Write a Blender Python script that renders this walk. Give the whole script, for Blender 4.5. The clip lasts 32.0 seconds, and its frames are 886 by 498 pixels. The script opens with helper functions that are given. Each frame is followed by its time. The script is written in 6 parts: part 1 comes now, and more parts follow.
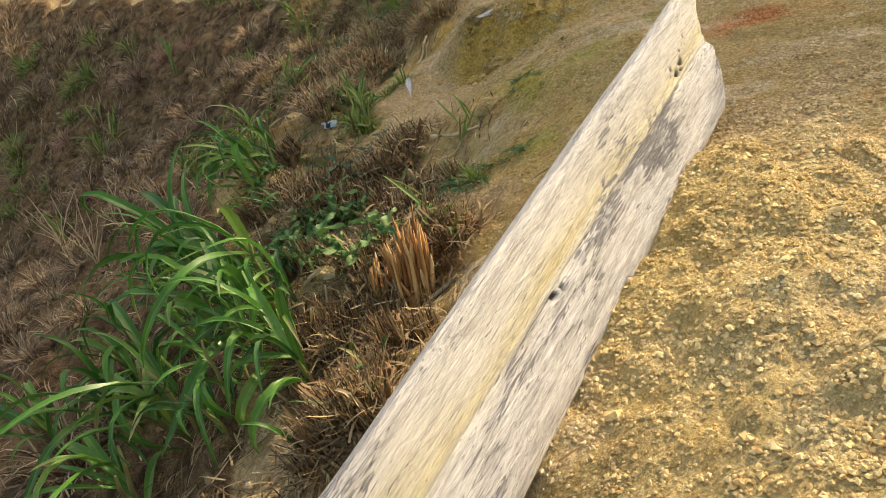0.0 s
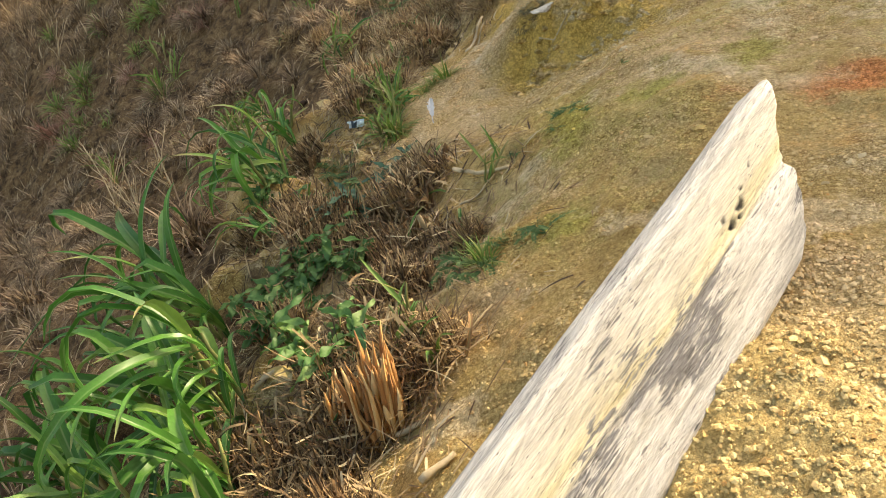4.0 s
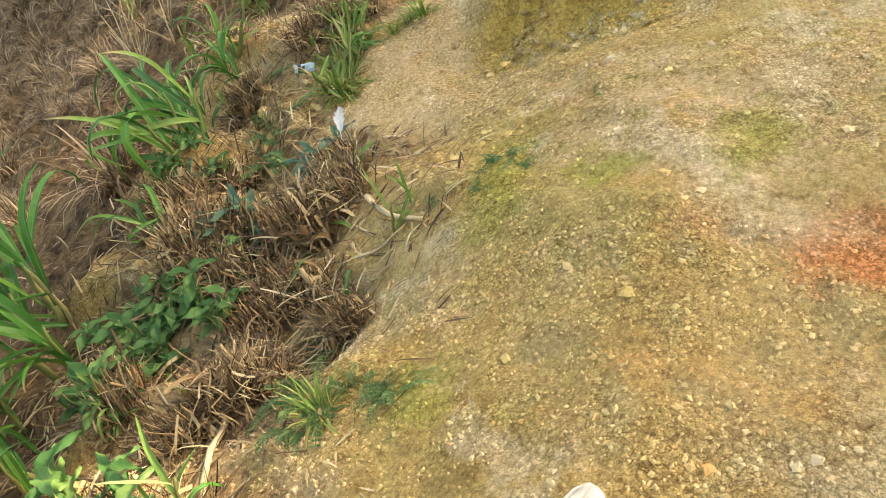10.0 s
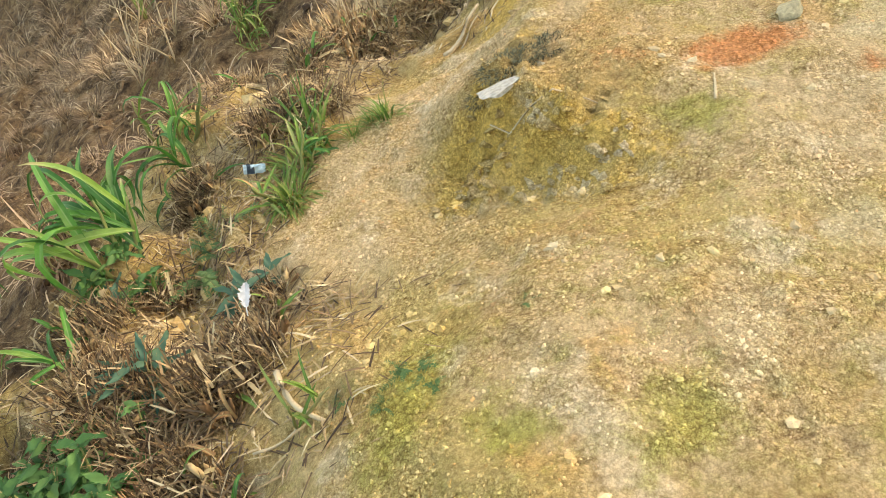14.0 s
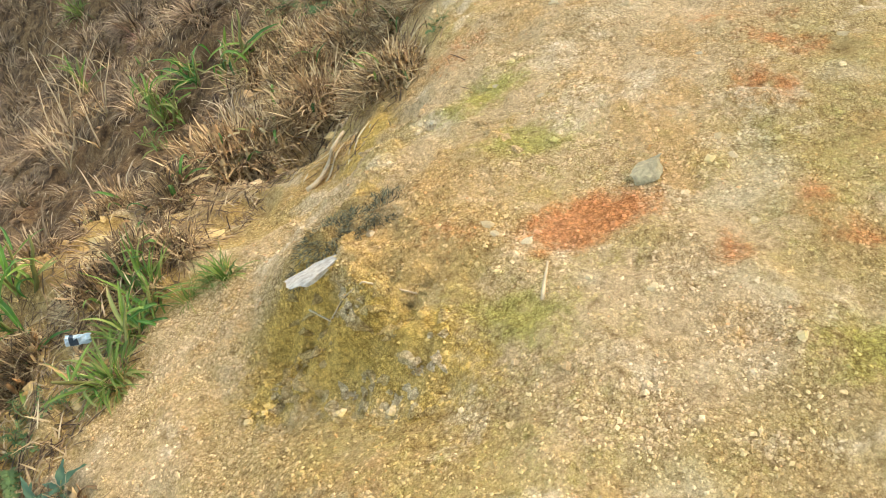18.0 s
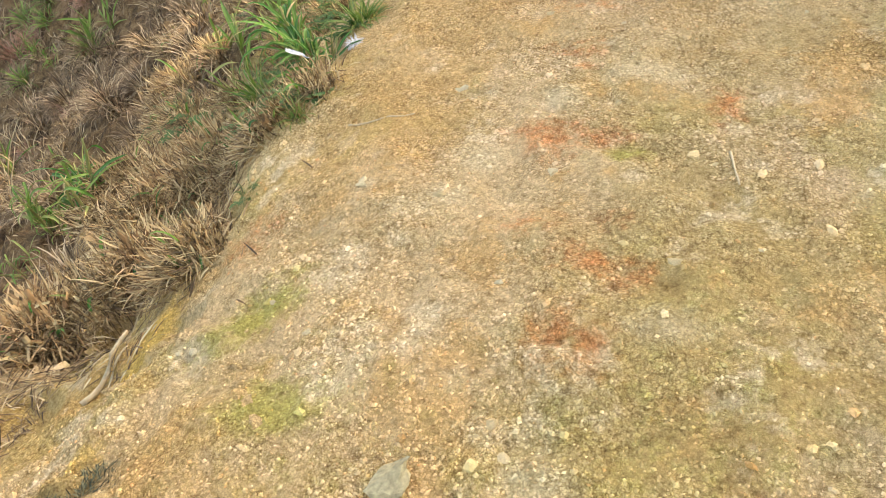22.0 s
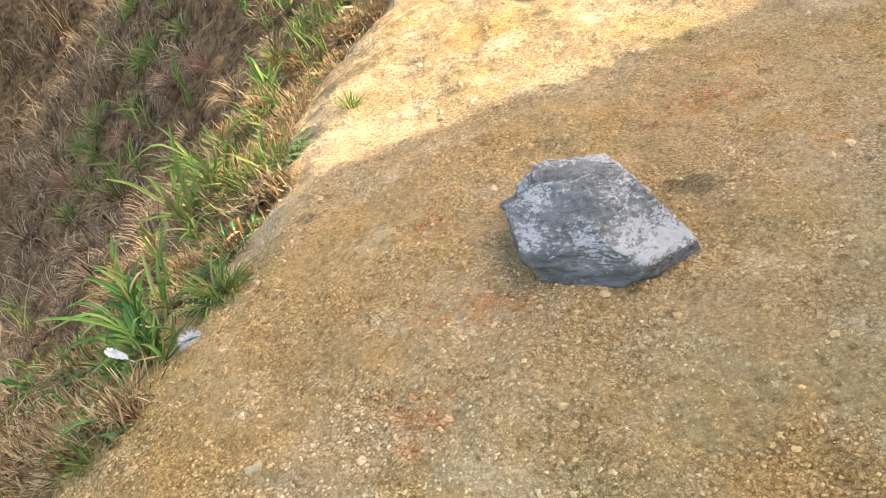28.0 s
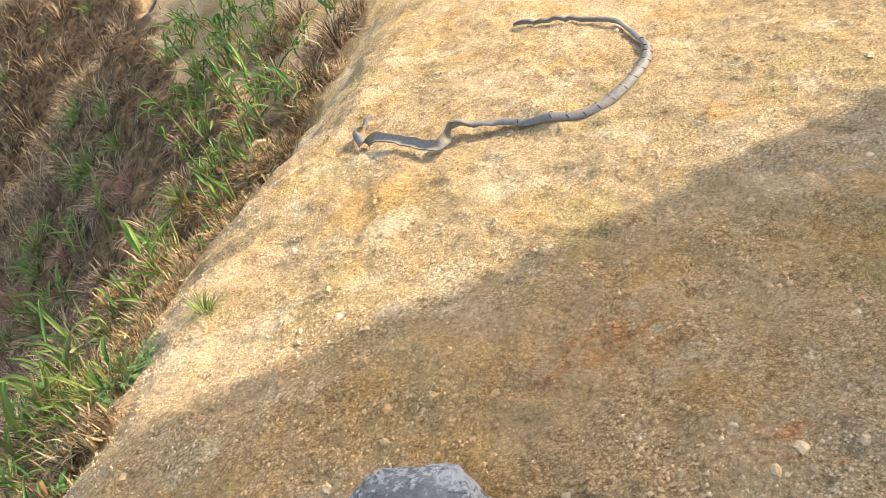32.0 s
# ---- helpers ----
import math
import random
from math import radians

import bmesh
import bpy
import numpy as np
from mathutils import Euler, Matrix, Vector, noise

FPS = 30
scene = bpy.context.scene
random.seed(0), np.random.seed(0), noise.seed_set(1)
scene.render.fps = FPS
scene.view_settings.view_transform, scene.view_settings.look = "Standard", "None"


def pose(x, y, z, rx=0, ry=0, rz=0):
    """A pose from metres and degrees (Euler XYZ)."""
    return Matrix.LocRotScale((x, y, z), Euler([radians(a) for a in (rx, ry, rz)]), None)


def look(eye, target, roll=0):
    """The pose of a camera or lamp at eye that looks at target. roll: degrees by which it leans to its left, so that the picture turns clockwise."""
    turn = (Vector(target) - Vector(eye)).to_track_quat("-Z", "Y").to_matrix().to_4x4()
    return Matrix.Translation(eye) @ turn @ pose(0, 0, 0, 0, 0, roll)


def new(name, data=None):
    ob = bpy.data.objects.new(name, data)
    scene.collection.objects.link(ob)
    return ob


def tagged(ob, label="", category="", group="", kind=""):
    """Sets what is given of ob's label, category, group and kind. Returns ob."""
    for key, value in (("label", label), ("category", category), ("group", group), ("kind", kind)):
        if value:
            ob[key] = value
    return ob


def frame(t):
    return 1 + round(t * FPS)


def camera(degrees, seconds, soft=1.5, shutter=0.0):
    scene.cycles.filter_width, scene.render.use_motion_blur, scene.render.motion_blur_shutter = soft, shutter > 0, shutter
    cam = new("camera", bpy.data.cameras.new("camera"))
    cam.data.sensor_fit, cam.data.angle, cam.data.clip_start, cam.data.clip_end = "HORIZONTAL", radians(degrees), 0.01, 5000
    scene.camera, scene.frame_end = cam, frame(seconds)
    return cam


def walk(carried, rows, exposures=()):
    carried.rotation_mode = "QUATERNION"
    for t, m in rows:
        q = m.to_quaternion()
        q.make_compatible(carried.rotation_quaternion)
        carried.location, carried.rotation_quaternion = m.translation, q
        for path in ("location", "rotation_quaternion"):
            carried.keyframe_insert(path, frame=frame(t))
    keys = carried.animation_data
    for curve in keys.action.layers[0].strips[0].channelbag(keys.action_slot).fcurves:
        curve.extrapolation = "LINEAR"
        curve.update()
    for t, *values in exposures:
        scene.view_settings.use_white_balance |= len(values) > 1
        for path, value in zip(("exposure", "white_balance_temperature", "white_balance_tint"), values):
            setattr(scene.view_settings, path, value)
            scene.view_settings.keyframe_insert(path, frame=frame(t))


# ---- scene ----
import itertools

cam = camera(56.6, 32.0, soft=0.6)
METRES, EYE, TILT, LEAN, TURN = 8.5, 1.55, -26.7, 10.0, 0.0
ROWS = [
    (0.0, 0.0, 0.0, 0.0, -0.0, 0.0, -0.0),
    (0.5, 0.0009, 0.0116, 0.0081, 1.7, -0.46, -2.2),
    (1.0, 0.0019, 0.0216, 0.0163, 2.33, -0.9, -3.41),
    (1.5, 0.0045, 0.0339, 0.029, 2.77, -1.49, -4.36),
    (2.0, 0.0066, 0.0425, 0.0412, 3.35, -2.19, -4.6),
    (2.5, 0.0097, 0.051, 0.0492, 3.79, -2.93, -4.69),
    (3.0, 0.0137, 0.0581, 0.0525, 4.21, -3.62, -4.54),
    (3.5, 0.0211, 0.0691, 0.0578, 4.86, -4.5, -4.2),
    (4.0, 0.0302, 0.0804, 0.0669, 5.7, -5.16, -4.21),
    (4.5, 0.0382, 0.0886, 0.0796, 6.99, -6.07, -4.97),
    (6.5, 0.0505, 0.1252, 0.1086, 11.11, -11.41, -7.72),
    (7.0, 0.0538, 0.1397, 0.1199, 11.25, -13.15, -8.22),
    (7.5, 0.0544, 0.147, 0.1307, 11.36, -14.05, -8.57),
    (8.0, 0.0552, 0.1553, 0.1407, 11.44, -15.14, -8.99),
    (8.5, 0.0582, 0.1636, 0.1458, 11.51, -16.59, -9.1),
    (9.0, 0.0636, 0.1738, 0.1502, 11.57, -17.76, -9.13),
    (9.5, 0.0692, 0.1833, 0.1542, 11.71, -18.4, -9.3),
    (10.0, 0.0771, 0.1954, 0.165, 12.11, -19.08, -9.66),
    (10.5, 0.0834, 0.2036, 0.1793, 13.24, -19.92, -10.67),
    (11.0, 0.0863, 0.2097, 0.1906, 14.06, -20.37, -10.86),
    (11.5, 0.0871, 0.2159, 0.1955, 14.72, -20.82, -10.84),
    (12.0, 0.0886, 0.2279, 0.2004, 15.26, -21.34, -11.31),
    (12.5, 0.0904, 0.2422, 0.2102, 15.39, -21.98, -11.66),
    (13.0, 0.0906, 0.2514, 0.2258, 15.52, -21.99, -12.04),
    (13.5, 0.09, 0.2564, 0.2346, 15.59, -21.93, -12.25),
    (15.5, 0.1051, 0.2944, 0.2543, 15.91, -22.43, -11.68),
    (16.0, 0.1139, 0.3079, 0.2667, 15.89, -21.63, -11.46),
    (16.5, 0.1222, 0.3182, 0.2809, 15.82, -20.65, -11.24),
    (17.0, 0.1269, 0.3275, 0.2902, 15.66, -20.35, -10.76),
    (17.5, 0.1303, 0.3358, 0.2941, 15.69, -20.4, -10.44),
    (18.0, 0.1352, 0.3507, 0.2983, 15.75, -20.62, -10.16),
    (18.5, 0.1402, 0.3686, 0.3059, 15.54, -20.65, -9.84),
    (19.0, 0.1446, 0.3867, 0.319, 15.4, -20.45, -9.59),
    (19.5, 0.1479, 0.3956, 0.3305, 15.32, -19.86, -9.51),
    (20.0, 0.1538, 0.4093, 0.339, 15.27, -19.57, -9.05),
    (20.5, 0.1621, 0.4255, 0.3434, 15.25, -19.56, -8.65),
    (21.0, 0.1721, 0.4434, 0.3504, 15.36, -19.68, -8.59),
    (21.5, 0.181, 0.4563, 0.3587, 15.7, -19.67, -8.62),
    (22.0, 0.1902, 0.4694, 0.3723, 16.72, -19.6, -8.88),
    (22.5, 0.1947, 0.4825, 0.3816, 17.59, -19.55, -8.94),
    (23.0, 0.1984, 0.4985, 0.3879, 18.49, -19.4, -9.0),
    (23.5, 0.2006, 0.5129, 0.3934, 18.75, -19.05, -9.37),
    (24.0, 0.2027, 0.5327, 0.4056, 18.86, -18.61, -9.67),
    (24.5, 0.2047, 0.5467, 0.419, 19.04, -17.25, -10.16),
    (25.0, 0.2081, 0.5613, 0.4264, 19.27, -17.11, -10.22),
    (25.5, 0.2124, 0.5738, 0.4304, 19.39, -17.09, -10.15),
    (27.5, 0.2384, 0.6297, 0.4644, 23.0, -16.61, -7.98),
    (28.0, 0.2404, 0.6421, 0.4691, 24.48, -16.66, -5.45),
    (28.5, 0.2417, 0.6582, 0.4759, 24.73, -16.6, -2.63),
    (29.0, 0.2418, 0.6728, 0.4823, 24.44, -15.59, -1.89),
    (29.5, 0.2408, 0.6901, 0.4932, 24.15, -14.01, -2.22),
    (30.0, 0.2389, 0.7029, 0.5047, 24.38, -12.04, -3.17),
    (30.5, 0.2392, 0.7173, 0.5123, 24.46, -11.88, -3.35),
    (31.0, 0.2403, 0.7293, 0.515, 24.43, -12.06, -3.15),
    (31.5, 0.2431, 0.7482, 0.5182, 24.27, -12.57, -2.91),
    (32.0, 0.2469, 0.7678, 0.528, 24.14, -12.58, -3.19),
]
walk(cam, [(t, pose(0, 0, EYE, TILT, LEAN, TURN) @ pose(METRES * x, METRES * y, METRES * z, 90 + pitch, roll, yaw)) for t, x, y, z, yaw, pitch, roll in ROWS],
     [(0.0, 1.12, 8700, 12), (4.5, 1.55, 8800, 11), (7.0, 1.75, 8900, 10), (13.0, 2.2, 8900, 8), (19.0, 2.22, 8600, 10), (25.0, 2.18, 8450, 12), (28.0, 1.92, 7850, 13), (32.0, 1.55, 7200, 12)])

# ---- light ----
SUN_WAY = Vector((0.73 * math.cos(radians(33)), 0.68 * math.cos(radians(33)), math.sin(radians(33)))).normalized()
world = bpy.data.worlds.new("world")
scene.world = world
world.use_nodes = True
sky = world.node_tree.nodes.new("ShaderNodeTexSky")
sky.sky_type, sky.sun_disc = "NISHITA", False
sky.sun_elevation, sky.sun_rotation = radians(33), radians(47)
sky.air_density, sky.dust_density, sky.ozone_density = 1.0, 3.0, 0.6
world.node_tree.links.new(sky.outputs[0], world.node_tree.nodes["Background"].inputs[0])
world.node_tree.nodes["Background"].inputs[1].default_value = 0.15
sun = new("sun", bpy.data.lights.new("sun", "SUN"))
sun.data.energy, sun.data.angle, sun.data.color = 2.1, radians(0.6), (1.0, 0.93, 0.80)
sun.matrix_world = look(SUN_WAY * 30, (0, 0, 0))


# ---- materials ----
class Nodes:
    """A node material under construction."""

    def __init__(self, name, rough=0.8):
        self.mat = bpy.data.materials.new(name)
        self.mat.use_nodes = True
        self.tree = self.mat.node_tree
        self.bsdf = self.tree.nodes["Principled BSDF"]
        self.bsdf.inputs["Roughness"].default_value = rough

    def node(self, kind, **values):
        n = self.tree.nodes.new("ShaderNode" + kind)
        for key, value in values.items():
            n.inputs[key.replace("_", " ")].default_value = value
        return n

    def link(self, a, b):
        self.tree.links.new(a, b)

    def coords(self, stretch=(1, 1, 1), world=False):
        m = self.node("Mapping")
        m.inputs["Scale"].default_value = stretch
        if world:
            self.link(self.node("NewGeometry").outputs["Position"], m.inputs["Vector"])
        else:
            self.link(self.node("TexCoord").outputs["Object"], m.inputs["Vector"])
        return m.outputs[0]

    def shifted(self, vec, by):
        m = self.node("Mapping")
        m.inputs["Location"].default_value = (by, -by, 0.5 * by)
        self.link(vec, m.inputs["Vector"])
        return m.outputs[0]

    def noise(self, vec, scale, detail=4, rough=0.6):
        n = self.node("TexNoise", Scale=scale, Detail=detail, Roughness=rough)
        self.link(vec, n.inputs["Vector"])
        return n.outputs["Fac"]

    def cells(self, vec, scale, feature="F1"):
        n = self.node("TexVoronoi", Scale=scale)
        n.feature = feature
        self.link(vec, n.inputs["Vector"])
        return n

    def ramp(self, fac, *stops):
        n = self.node("ValToRGB")
        while len(n.color_ramp.elements) < len(stops):
            n.color_ramp.elements.new(0.5)
        for e, (at, col) in zip(n.color_ramp.elements, stops):
            e.position = at
            e.color = (*col, 1) if len(col) == 3 else col
        self.link(fac, n.inputs["Fac"])
        return n.outputs["Color"]

    def span(self, fac, a, b, lo=0.0, hi=1.0):
        n = self.node("MapRange")
        n.interpolation_type = "SMOOTHSTEP"
        for key, v in zip(("From Min", "From Max", "To Min", "To Max"), (a, b, lo, hi)):
            n.inputs[key].default_value = v
        self.link(fac, n.inputs["Value"])
        return n.outputs[0]

    def math(self, op, a, b):
        n = self.node("Math")
        n.operation = op
        for i, v in enumerate((a, b)):
            if isinstance(v, (int, float)):
                n.inputs[i].default_value = v
            else:
                self.link(v, n.inputs[i])
        return n.outputs[0]

    def mix(self, fac, a, b, how="MIX"):
        n = self.tree.nodes.new("ShaderNodeMix")
        n.data_type, n.blend_type = "RGBA", how
        for socket, v in ((n.inputs[0], fac), (n.inputs[6], a), (n.inputs[7], b)):
            if isinstance(v, tuple):
                socket.default_value = (*v, 1)
            elif isinstance(v, (int, float)):
                socket.default_value = v
            else:
                self.link(v, socket)
        return n.outputs[2]

    def attr(self, name):
        n = self.node("Attribute")
        n.attribute_name = name
        return n.outputs["Fac"]

    def random(self):
        return self.node("ObjectInfo").outputs["Random"]

    def island(self):
        return self.node("NewGeometry").outputs["Random Per Island"]

    def bump(self, height_socket, strength, distance=0.01, normal=None):
        n = self.node("Bump", Strength=strength, Distance=distance)
        self.link(height_socket, n.inputs["Height"])
        if normal:
            self.link(normal, n.inputs["Normal"])
        return n.outputs[0]

    def done(self, colour, normal=None, rough=None):
        if isinstance(colour, tuple):
            self.bsdf.inputs["Base Color"].default_value = (*colour, 1)
        else:
            self.link(colour, self.bsdf.inputs["Base Color"])
        if normal:
            self.link(normal, self.bsdf.inputs["Normal"])
        if rough:
            self.link(rough, self.bsdf.inputs["Roughness"])
        return self.mat


def earth_colour(m, p):
    """The colours of the road and the bank, patch by patch, without their grain."""
    big, mid, fine = m.noise(p, 1.3, 5), m.noise(p, 7, 5, 0.65), m.noise(p, 60, 4, 0.7)
    sand = m.ramp(mid, (0.3, (0.50, 0.345, 0.135)), (0.5, (0.64, 0.475, 0.205)), (0.7, (0.745, 0.59, 0.295)))
    sand = m.mix(m.span(big, 0.42, 0.62), sand, (0.68, 0.53, 0.285))
    # greyer and paler towards the right side of the road
    sand = m.mix(m.math("MULTIPLY", m.attr("right_pale"), m.span(m.noise(p, 3.5, 5), 0.35, 0.6, 0.15, 0.5)), sand, (0.64, 0.53, 0.31))
    sand = m.mix(m.math("MULTIPLY", m.attr("far"), m.span(m.noise(p, 1.8, 5), 0.3, 0.6, 0.4, 0.8)), sand, m.ramp(mid, (0.3, (0.55, 0.40, 0.25)), (0.5, (0.69, 0.535, 0.365)), (0.7, (0.78, 0.645, 0.48))))
    # warm yellow sand by the log, its sunlit brightness painted into the colour
    sand = m.mix(m.math("MULTIPLY", m.attr("sunned"), 0.8), sand, m.ramp(mid, (0.3, (0.74, 0.56, 0.255)), (0.5, (0.84, 0.675, 0.345)), (0.7, (0.89, 0.765, 0.45))))
    # washed colours: pinkish cream, olive, orange and bleached patches that run into each other
    rough = m.math("MULTIPLY", m.math("SUBTRACT", m.noise(p, 15, 7, 0.75), 0.5), 0.30)
    settled = m.math("SUBTRACT", 1.0, m.math("MULTIPLY", m.attr("sunned"), 0.75))
    for scale, low, high, most, tint in ((0.9, 0.47, 0.60, 0.55, (0.82, 0.645, 0.455)), (1.7, 0.56, 0.66, 0.55, (0.60, 0.49, 0.195)), (2.3, 0.56, 0.66, 0.6, (0.735, 0.475, 0.205)), (3.1, 0.56, 0.66, 0.6, (0.87, 0.765, 0.58)), (2.9, 0.60, 0.72, 0.40, (0.56, 0.395, 0.185)), (4.7, 0.60, 0.68, 0.4, (0.66, 0.56, 0.33))):
        field = m.math("ADD", m.noise(m.shifted(p, scale * 7.3), scale, 4, 0.55), rough)
        sand = m.mix(m.math("MULTIPLY", m.span(field, low, high, 0, most), settled), sand, tint)
    soil = m.ramp(mid, (0.36, (0.070, 0.043, 0.025)), (0.5, (0.215, 0.142, 0.080)), (0.66, (0.39, 0.275, 0.165)))
    soil = m.mix(m.span(m.noise(p, 2.2, 4), 0.55, 0.72, 0, 0.6), soil, (0.27, 0.165, 0.090))
    soil = m.mix(m.span(m.noise(p, 28, 3), 0.55, 0.75, 0, 0.5), soil, (0.30, 0.23, 0.145))
    edge = m.math("ADD", m.attr("wild"), m.math("MULTIPLY", m.math("SUBTRACT", mid, 0.5), 0.9))
    col = m.mix(m.span(edge, 0.35, 0.7), sand, soil)
    patch = m.math("MULTIPLY", m.math("SUBTRACT", m.noise(p, 14, 7, 0.72), 0.5), 2.2)
    for name, tint, most in (("moss", (0.50, 0.50, 0.115), 0.72), ("olive", (0.84, 0.585, 0.165), 0.8), ("warm_soil", (0.78, 0.52, 0.25), 0.5), ("red", (0.80, 0.35, 0.15), 0.92), ("pale", (0.87, 0.75, 0.53), 0.7), ("ash", (0.30, 0.25, 0.16), 0.6)):
        f = m.span(m.math("ADD", m.attr(name), patch), 0.05, 0.95, 0, most)
        f = m.math("MULTIPLY", f, m.span(m.attr(name), 0.02, 0.2))
        col = m.mix(f, col, m.mix(m.span(fine, 0.3, 0.7), tuple(0.85 * c for c in tint), tint))
    return col


def ground_material():
    m = Nodes("ground_earth", 0.95)
    m.bsdf.inputs["Specular IOR Level"].default_value = 0.2
    p = m.coords(world=True)
    col = earth_colour(m, p)
    warp = m.node("TexNoise", Scale=70, Detail=4, Roughness=0.7)
    m.link(p, warp.inputs["Vector"])
    bent = m.mix(0.026, p, warp.outputs["Color"], "ADD")
    crumb, crumb_gap_shade = m.cells(bent, 120), m.cells(bent, 120, "DISTANCE_TO_EDGE")
    lump, knob = m.cells(bent, 46), m.cells(bent, 85)
    lump_gap_shade = m.cells(bent, 46, "DISTANCE_TO_EDGE")
    shade = m.node("SeparateColor")
    m.link(crumb.outputs["Color"], shade.inputs[0])
    calm = m.math("SUBTRACT", 1.0, m.math("MULTIPLY", m.attr("sunned"), 0.25))
    loose = m.math("MULTIPLY", m.span(m.noise(p, 3.5, 5), 0.38, 0.60, 0.45, 1.0), calm)
    grit = m.noise(p, 60, 5, 0.75)
    pits = m.noise(m.shifted(p, 3.1), 24, 6, 0.72)
    col = m.mix(loose, col, m.ramp(shade.outputs[0], (0.0, (0.76, 0.69, 0.59)), (0.35, (0.95, 0.94, 0.91)), (0.75, (1.06, 1.06, 1.04)), (1.0, (1.20, 1.18, 1.13))), "MULTIPLY")
    # crevice shadows between crumbs and lumps, painted into the colour
    col = m.mix(loose, col, m.ramp(crumb_gap_shade.outputs["Distance"], (0.0, (0.46, 0.37, 0.26)), (0.11, (1.05, 1.05, 1.04))), "MULTIPLY")
    col = m.mix(m.math("MULTIPLY", loose, 0.7), col, m.ramp(lump_gap_shade.outputs["Distance"], (0.0, (0.42, 0.34, 0.24)), (0.10, (0.98, 0.98, 0.97)), (0.35, (1.08, 1.08, 1.07))), "MULTIPLY")
    # grit and pits vary the grain and paint small dark clod shadows
    col = m.mix(m.math("MULTIPLY", calm, 0.42), col, m.ramp(grit, (0.38, (0.44, 0.37, 0.28)), (0.47, (0.93, 0.92, 0.90)), (0.55, (1.06, 1.06, 1.05)), (0.64, (1.28, 1.28, 1.26))), "MULTIPLY")
    col = m.mix(m.math("MULTIPLY", calm, 0.62), col, m.ramp(pits, (0.36, (0.50, 0.40, 0.28)), (0.44, (0.94, 0.915, 0.87)), (0.55, (1.05, 1.04, 1.02)), (0.66, (1.18, 1.17, 1.13))), "MULTIPLY")
    col = m.mix(1.0, col, (0.965, 0.955, 0.895), "MULTIPLY")
    n = m.bump(m.noise(p, 26, 8, 0.75), 0.9, 0.03)
    n = m.bump(grit, 0.7, 0.012, n)
    n = m.bump(lump.outputs["Distance"], -1.0, 0.030, n)
    n = m.bump(knob.outputs["Distance"], -0.9, 0.016, n)
    return m.done(col, n)


def pebble_material():
    """Stones broken out of the same earth: its colour where they lie, each a little lighter, darker or redder."""
    m = Nodes("gravel", 0.85)
    m.bsdf.inputs["Specular IOR Level"].default_value = 0.25
    p = m.coords(world=True)
    own = m.ramp(m.island(), (0.0, (0.50, 0.42, 0.31)), (0.12, (0.80, 0.73, 0.63)), (0.5, (1.00, 0.965, 0.90)), (0.86, (1.12, 1.10, 1.06)), (0.93, (1.14, 1.11, 1.05)), (0.96, (0.86, 0.80, 0.72)), (1.0, (1.05, 0.80, 0.62)))
    col = m.mix(1.0, earth_colour(m, p), own, "MULTIPLY")
    f = m.noise(p, 120, 3)
    col = m.mix(0.6, col, m.ramp(f, (0.3, (0.70, 0.68, 0.64)), (0.7, (1.18, 1.16, 1.14))), "MULTIPLY")
    return m.done(col, m.bump(f, 0.4, 0.003))


